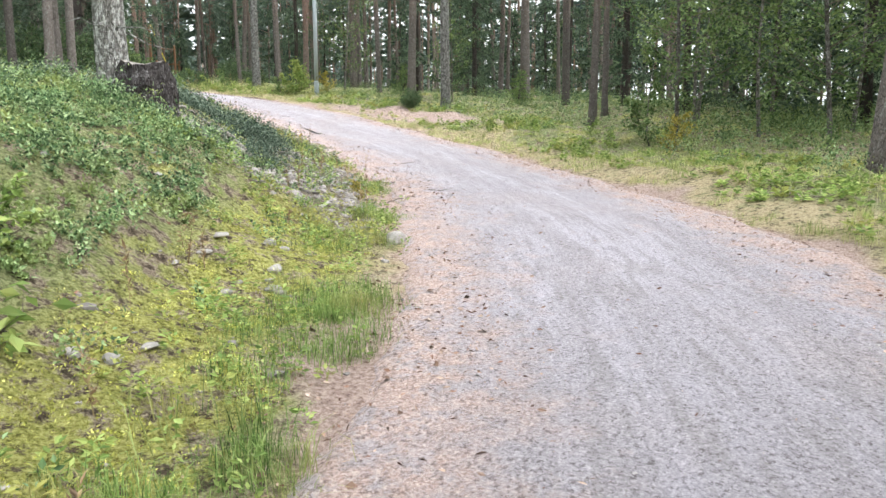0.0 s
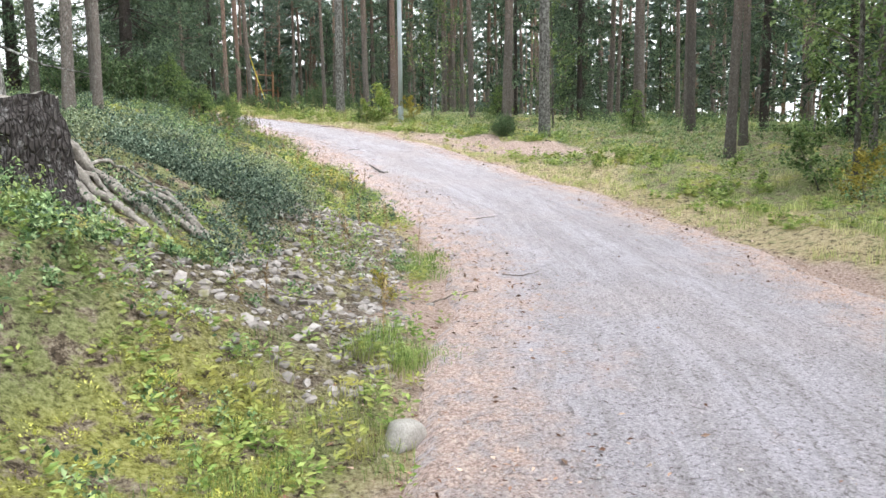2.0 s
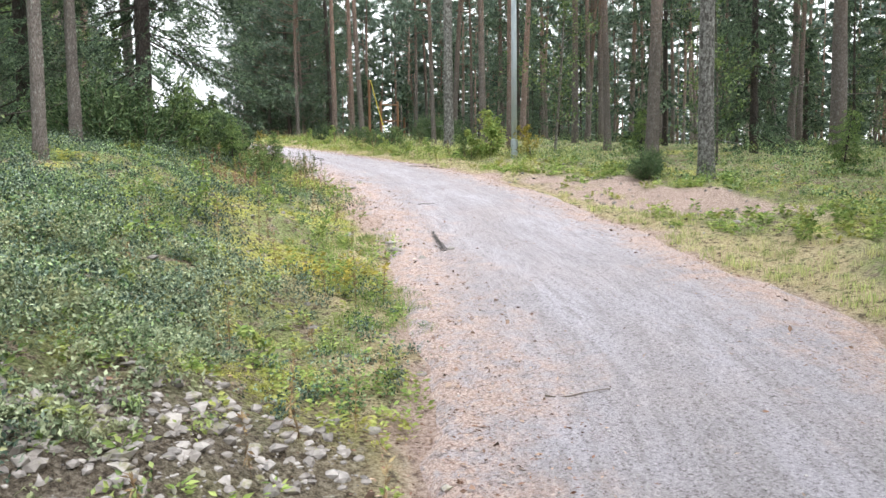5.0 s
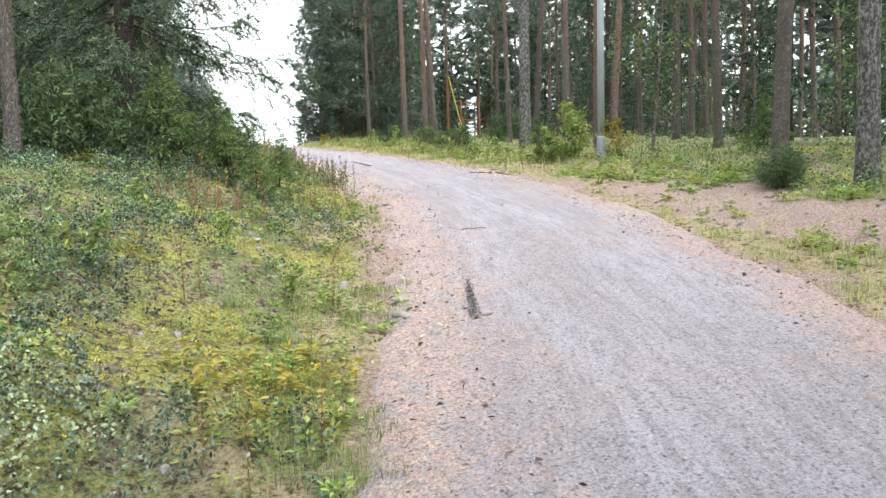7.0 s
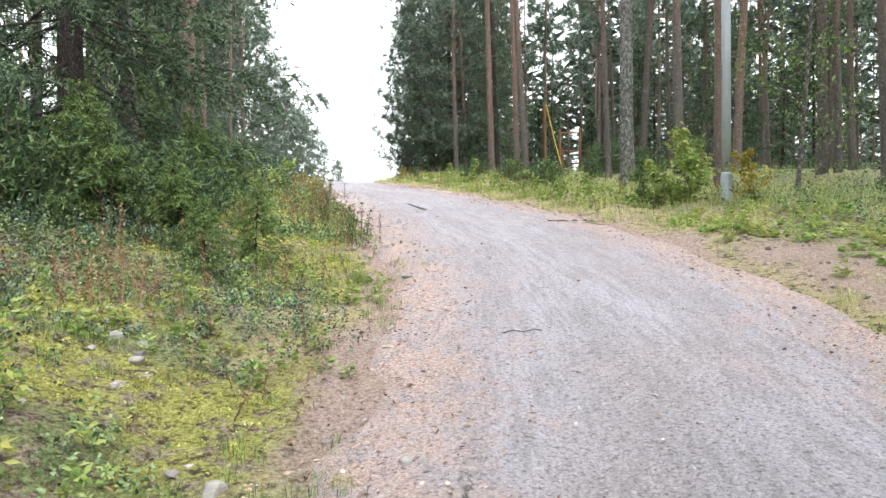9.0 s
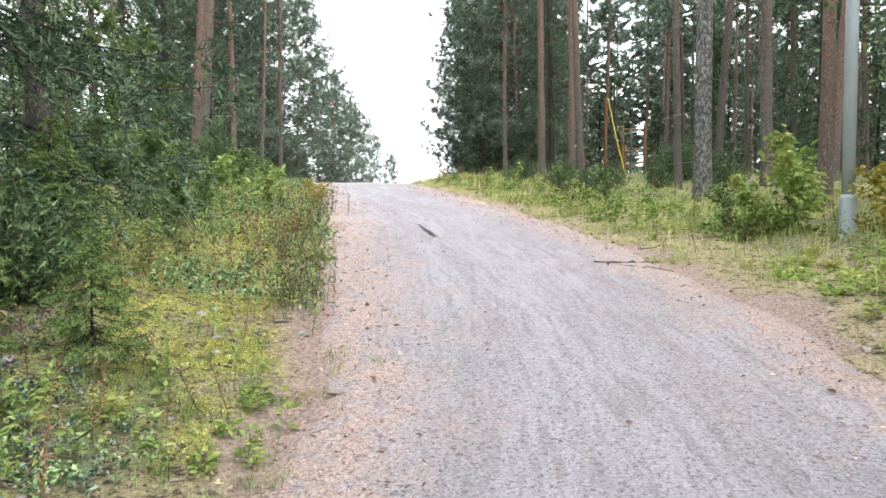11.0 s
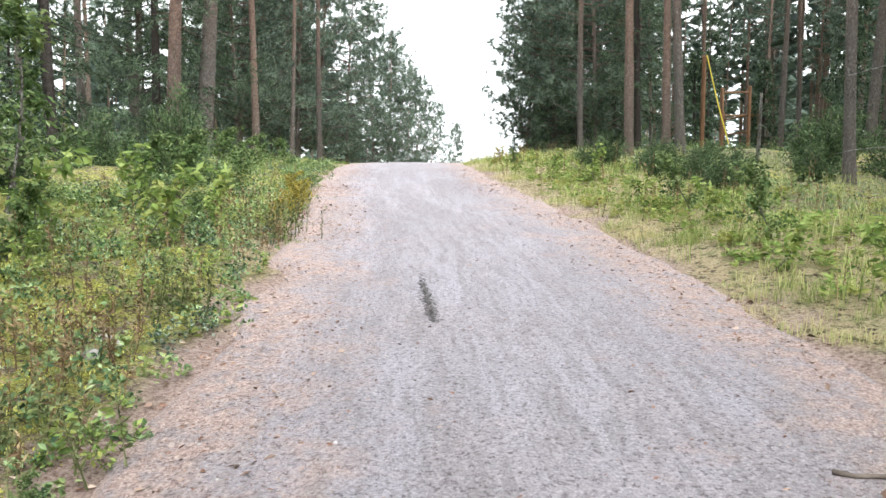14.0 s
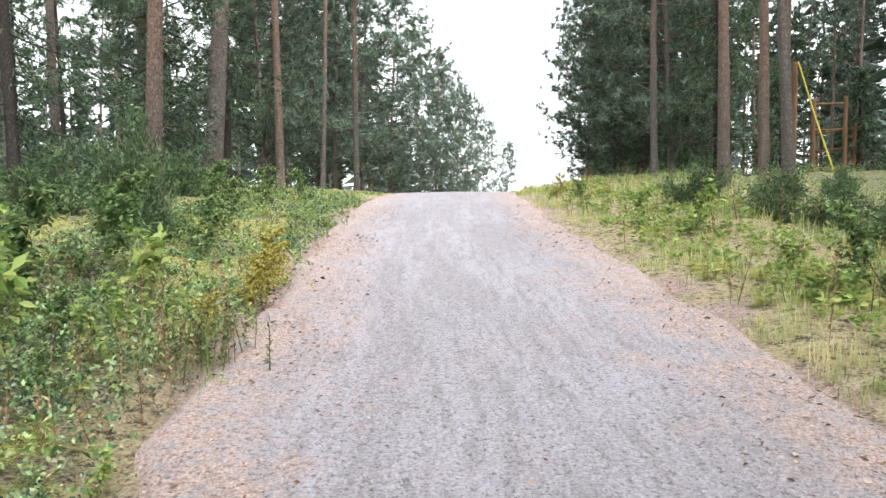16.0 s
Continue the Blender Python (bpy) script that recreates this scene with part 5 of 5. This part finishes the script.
# ---- stump with roots, branches, pole, play frame ----
def stump(x, y):
    z0 = float(land(x, y)[0])
    e = tagged(empty("tree_stump", pose(x, y, z0, 0, 0, 20)), "old dark tree stump with crumbling bark beside a pine", "stump")
    r = np.random.default_rng(7)
    sides, rings = 40, 12
    zs = np.linspace(-0.3, 0.44, rings)
    a = np.linspace(0, 2 * np.pi, sides, endpoint=False)
    v = []
    for z in zs:
        rr = 0.255 * (1 + 0.35 * math.exp(-(z + 0.1) / 0.12) * 0.5) * (1 + 0.06 * np.sin(a * 5 + 1) + 0.07 * np.sin(a * 11 + z * 4) + 0.045 * r.normal(size=sides)) * (1 - 0.2 * smooth((z - 0.25) / 0.19))
        top = z + (0.018 * np.sin(a * 3) + 0.014 * r.normal(size=sides)) * smooth((z - 0.3) / 0.15)
        v.append(np.stack([rr * np.cos(a), rr * np.sin(a), top + 0 * a], 1))
    v = np.vstack(v + [np.array([[0, 0, 0.445]])])
    i, j = np.meshgrid(np.arange(rings - 1), np.arange(sides), indexing="ij")
    j2 = (j + 1) % sides
    q = np.stack([i * sides + j, i * sides + j2, (i + 1) * sides + j2, (i + 1) * sides + j], -1).reshape(-1, 4)
    k = np.arange(sides)
    cap = np.stack([k, (k + 1) % sides, np.full(sides, sides)], 1)
    part("bark", mesh_of("stump_bark", v[:-1], np.vstack([q[:, [0, 1, 2]], q[:, [0, 2, 3]]]), M_STUMP, False), e)
    part("cut_face", mesh_of("stump_top", v[-sides - 1:], cap, M_DEADWOOD, False), e, "weathered grey cut face")
    return e


stump(3.26, 6.62)


def winding(points, r0, r1, seed, sides=10, wob=0.2):
    r = np.random.default_rng(seed)
    p = spline([tuple(q) for q in points], 0.06)
    p = p + r.normal(size=p.shape) * 0.008
    return tube(p, np.linspace(r0, r1, len(p)), sides, wob, r)


def ground_run(pts, lift):
    return [(x, y, float(land(x, y)[0]) + h) for (x, y), h in zip(pts, lift)]


roots = tagged(empty("dead_roots", pose(0, 0, 0)), "bleached dead roots running down the bank", "roots")
for n, (pts, lift, a, b) in enumerate((
        ([(3.38, 6.76), (3.52, 6.86), (3.68, 6.88), (3.82, 6.8), (3.92, 6.62), (4.0, 6.42)], (0.30, 0.2, 0.09, 0.04, 0.02, -0.03), 0.06, 0.03),
        ([(3.36, 6.66), (3.52, 6.72), (3.66, 6.62), (3.80, 6.42), (3.86, 6.26)], (0.22, 0.12, 0.05, 0.02, -0.02), 0.055, 0.018),
        ([(3.42, 6.70), (3.6, 6.78), (3.74, 6.70), (3.84, 6.5)], (0.16, 0.1, 0.05, -0.02), 0.03, 0.014),
        ([(3.96, 6.85), (4.06, 6.72), (4.18, 6.6), (4.28, 6.5)], (0.03, 0.08, 0.07, 0.02), 0.02, 0.032),
        ([(3.45, 6.5), (3.58, 6.33), (3.64, 6.15), (3.6, 5.95)], (0.12, 0.04, 0.02, -0.03), 0.05, 0.02),
        ([(3.9, 6.78), (3.98, 6.68), (4.08, 6.59), (4.22, 6.48)], (0.05, 0.07, 0.06, 0.02), 0.016, 0.034),
        ([(4.0, 6.86), (4.12, 6.8), (4.25, 6.62)], (0.06, 0.08, 0.03), 0.013, 0.02),
        ([(3.72, 6.2), (3.8, 6.14), (3.92, 6.1)], (0.03, 0.05, 0.02), 0.02, 0.012),
        ([(3.66, 6.86), (3.8, 6.95), (3.98, 6.98), (4.2, 6.9)], (0.12, 0.13, 0.1, 0.03), 0.016, 0.008),
        ([(3.95, 6.8), (4.1, 6.9), (4.28, 7.0)], (0.08, 0.1, 0.06), 0.010, 0.008))):
    part("root", tube_mesh("root", [winding(ground_run(pts, lift), a * 0.8, b * 0.8, 80 + n, 14, 0.13)], M_DEADWOOD), roots)


def branch(name, pts, radius, seed, label, forks=()):
    """A fallen branch lying on the ground."""
    e = tagged(empty(name, pose(0, 0, 0)), label, "branch", "fallen sticks")
    run = [(x, y, float(on_ground(x, y)[0]) + radius * 0.9) for x, y in pts]
    part("stem", tube_mesh("stick", [winding(run, radius, radius * 0.5, seed, 6)], M_TWIG), e)
    for f in forks:
        run = [(x, y, float(on_ground(x, y)[0]) + radius * 0.8) for x, y in f]
        part("twig", tube_mesh("twig", [winding(run, radius * 0.6, radius * 0.3, seed + 1, 5)], M_TWIG), e)
    return e


branch("fallen_branch", [(12.68, 19.68), (12.9, 19.62), (13.15, 19.7), (13.4, 19.74)], 0.013, 90, "forked dry branch lying on the gravel", [[(12.85, 19.62), (13.0, 19.45), (13.2, 19.35), (13.32, 19.22)]])
branch("fallen_stick", [(5.72, 6.05), (5.9, 6.0), (6.08, 5.93)], 0.006, 91, "short dark stick on the track's edge")
branch("fallen_stick", [(10.55, 14.85), (10.75, 14.8), (10.95, 14.88)], 0.005, 92, "thin pale twig on the gravel")
branch("fallen_stick", [(8.2, 8.5), (8.35, 8.42), (8.6, 8.4)], 0.005, 93, "thin pale twig on the gravel")
branch("fallen_stick", [(13.6, 20.75), (13.75, 20.7), (13.95, 20.72)], 0.010, 94, "dark stick by the verge")
branch("fallen_stick", [(6.6, 6.2), (6.75, 6.1), (6.95, 6.12)], 0.005, 95, "thin pale twig on the gravel")


def snag(x, y):
    """Thin broken birch snag."""
    e = tagged(empty("birch_snag", pose(x, y, float(land(x, y)[0]), 2, 2, 0)), "thin pale broken birch snag", "snag")
    u = np.linspace(0, 1, 8)
    p = np.stack([0.02 * np.sin(u * 5), 0.02 * np.cos(u * 4), u * 1.4 - 0.1], 1)
    part("stem", tube_mesh("snag", [tube(p, 0.035 * (1 - 0.35 * u), 8, 0.05, np.random.default_rng(3))], M_BIRCH), e)


snag(17.2, 29.9)


def lamp_pole(x, y):
    z0 = float(land(x, y)[0])
    e = tagged(empty("steel_pole", pose(x, y, z0, 0, 0, 0)), "tall grey galvanised steel pole in the verge", "pole")
    part("foot", tube_mesh("foot", [tube([(0, 0, -0.3), (0, 0, 0.0), (0, 0, 0.45), (0, 0, 0.5)], [0.085, 0.085, 0.085, 0.068], 20)], M_STEEL), e)
    part("shaft", tube_mesh("shaft", [tube([(0, 0, 0.46), (0, 0, 3), (0, 0, 6), (0, 0, 9)], [0.068, 0.064, 0.058, 0.05], 20)], M_STEEL), e)


lamp_pole(15.68, 20.0)


def beam(a, b, w):
    a, b = np.array(a, float), np.array(b, float)
    return tube_mesh("timber", [tube(np.array([a, a + (b - a) * 0.02, a + (b - a) * 0.98, b]), np.array([w * 0.94, w, w, w * 0.94]) * 0.5, 10)], M_TIMBER)


def play_frame(x, y, turn):
    """Timber climbing frame with posts and rungs."""
    e = tagged(empty("climbing_frame", pose(x, y, float(land(x, y)[0]), 0, 0, turn)), "reddish timber climbing frame with rungs among the pines", "climbing frame")
    posts = [(0, 0, 3.3), (1.3, 0.1, 3.4), (1.5, 2.6, 2.6), (3.3, 2.6, 2.7), (-0.9, 2.4, 2.3)]
    for px, py, h in posts:
        part("post", beam((px, py, -0.3), (px, py, h), 0.15), e)
    for a, b in (((0, 0, 3.1), (1.3, 0.1, 3.15)), ((1.5, 2.6, 2.4), (3.3, 2.6, 2.45)), ((1.3, 0.1, 1.5), (1.5, 2.6, 1.5)), ((1.3, 0.1, 2.2), (1.5, 2.6, 2.2)), ((1.3, 0.1, 0.8), (1.5, 2.6, 0.8)),
                 ((-0.9, 2.4, 0.8), (0, 0, 0.8)), ((0, 0, 0.75), (1.3, 0.1, 0.75))):
        part("rung", beam(a, b, 0.08), e)
    return e


def yellow_bar():
    """A yellow pole that leans from a timber post down to the ground."""
    z0 = float(land(22.1, 44.5)[0])
    e = tagged(empty("slide_pole", pose(22.1, 44.5, z0, 0, 0, 0)), "bright yellow slanting play pole on a timber post", "play pole")
    p = spline([(0.02, 0.12, 3.86), (0, 0, 3.75), (-0.35, -1.9, 1.9), (-0.62, -3.6, 0.25), (-0.65, -3.75, -0.1)], 0.12)
    part("bar", tube_mesh("bar", [tube(p, np.full(len(p), 0.023), 10)], M_YELLOW), e, "yellow painted bar")
    part("post", beam((-0.08, 0.14, -0.3), (-0.08, 0.14, 3.9), 0.16), e, "timber post")
    return e


play_frame(24.0, 47.6, 6)
yellow_bar()


def streak(x, y, turn, length, width, seed):
    """A dark smear added on the gravel as loose flakes, dense at one end and thinning out."""
    r = np.random.default_rng(seed)
    n = 650
    u = r.beta(1.4, 2.2, n)
    lx, ly = r.normal(size=n) * width * (0.10 + 0.16 * (1 - u)), (u - 0.5) * length
    ca, sa = math.cos(radians(turn)), math.sin(radians(turn))
    px, py = x + lx * ca - ly * sa, y + lx * sa + ly * ca
    p = np.stack([px, py, on_ground(px, py) + 0.007], 1)
    v, f = leaves(p, dirs(r, n) * [1, 1, 0.1], r.uniform(0.010, 0.028, n), r.uniform(0.006, 0.014, n), r)
    stuff("dark_streak", v, f, M_SMEAR, "dark smear laid over the gravel as small flakes", "grit")


# two added dark smears; the gravel itself is not known to be stained
streak(9.68, 12.6, -20, 1.2, 0.08, 5)
streak(11.27, 22.1, 4, 1.3, 0.09, 6)

# distance: far woods below the white sky
far_rng = np.random.default_rng(200)
fx, fy = far_rng.uniform(-80, 120, 2600), far_rng.uniform(-60, 160, 2600)
f_off, _, _ = road_frame(fx, fy)
ok = (np.hypot(fx - 10, fy - 20) > 44) & (np.abs(f_off) > 7 + 0.06 * np.abs(fy - 20)) & (far_rng.random(2600) < np.where(f_off > 0, 0.5, 0.35))
ok &= ~((fy > 60) & (fx > 11.4 - 0.07 * (fy - 20)) & (fx < 12.4 + 0.125 * (fy - 20)))  # open sky over the crest
fx, fy = fx[ok][:1100], fy[ok][:1100]
fz = land(fx, fy, False)
fh = far_rng.uniform(12, 17, len(fx)) + np.where(f_off[ok][:1100] > 0, 4.0, 0.0)
pieces, stems = [], []
for x, y, z, h in zip(fx, fy, fz, fh):
    per = 100
    u = far_rng.uniform(0.36, 1, per)
    a = far_rng.uniform(0, 6.283, per)
    q = (1.08 - u) * 2.0 * far_rng.uniform(0.3, 1, per)
    p = np.stack([x + q * np.cos(a), y + q * np.sin(a), z + u * h], 1)
    d = np.stack([np.cos(a), np.sin(a), far_rng.uniform(-0.6, 0.5, per)], 1)
    pieces.append(spikes(p, d, far_rng.uniform(0.9, 1.8, per), 0.6, far_rng))
    stems.append(tube(np.array([(x, y, z - 0.3), (x, y, z + h)]), np.array([0.14, 0.03]), 5))
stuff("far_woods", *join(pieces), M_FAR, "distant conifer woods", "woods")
ob = tagged(new("far_trunks", tube_mesh("far_trunks", stems, M_PINE)), "distant pine trunks", "woods", kind="stuff")
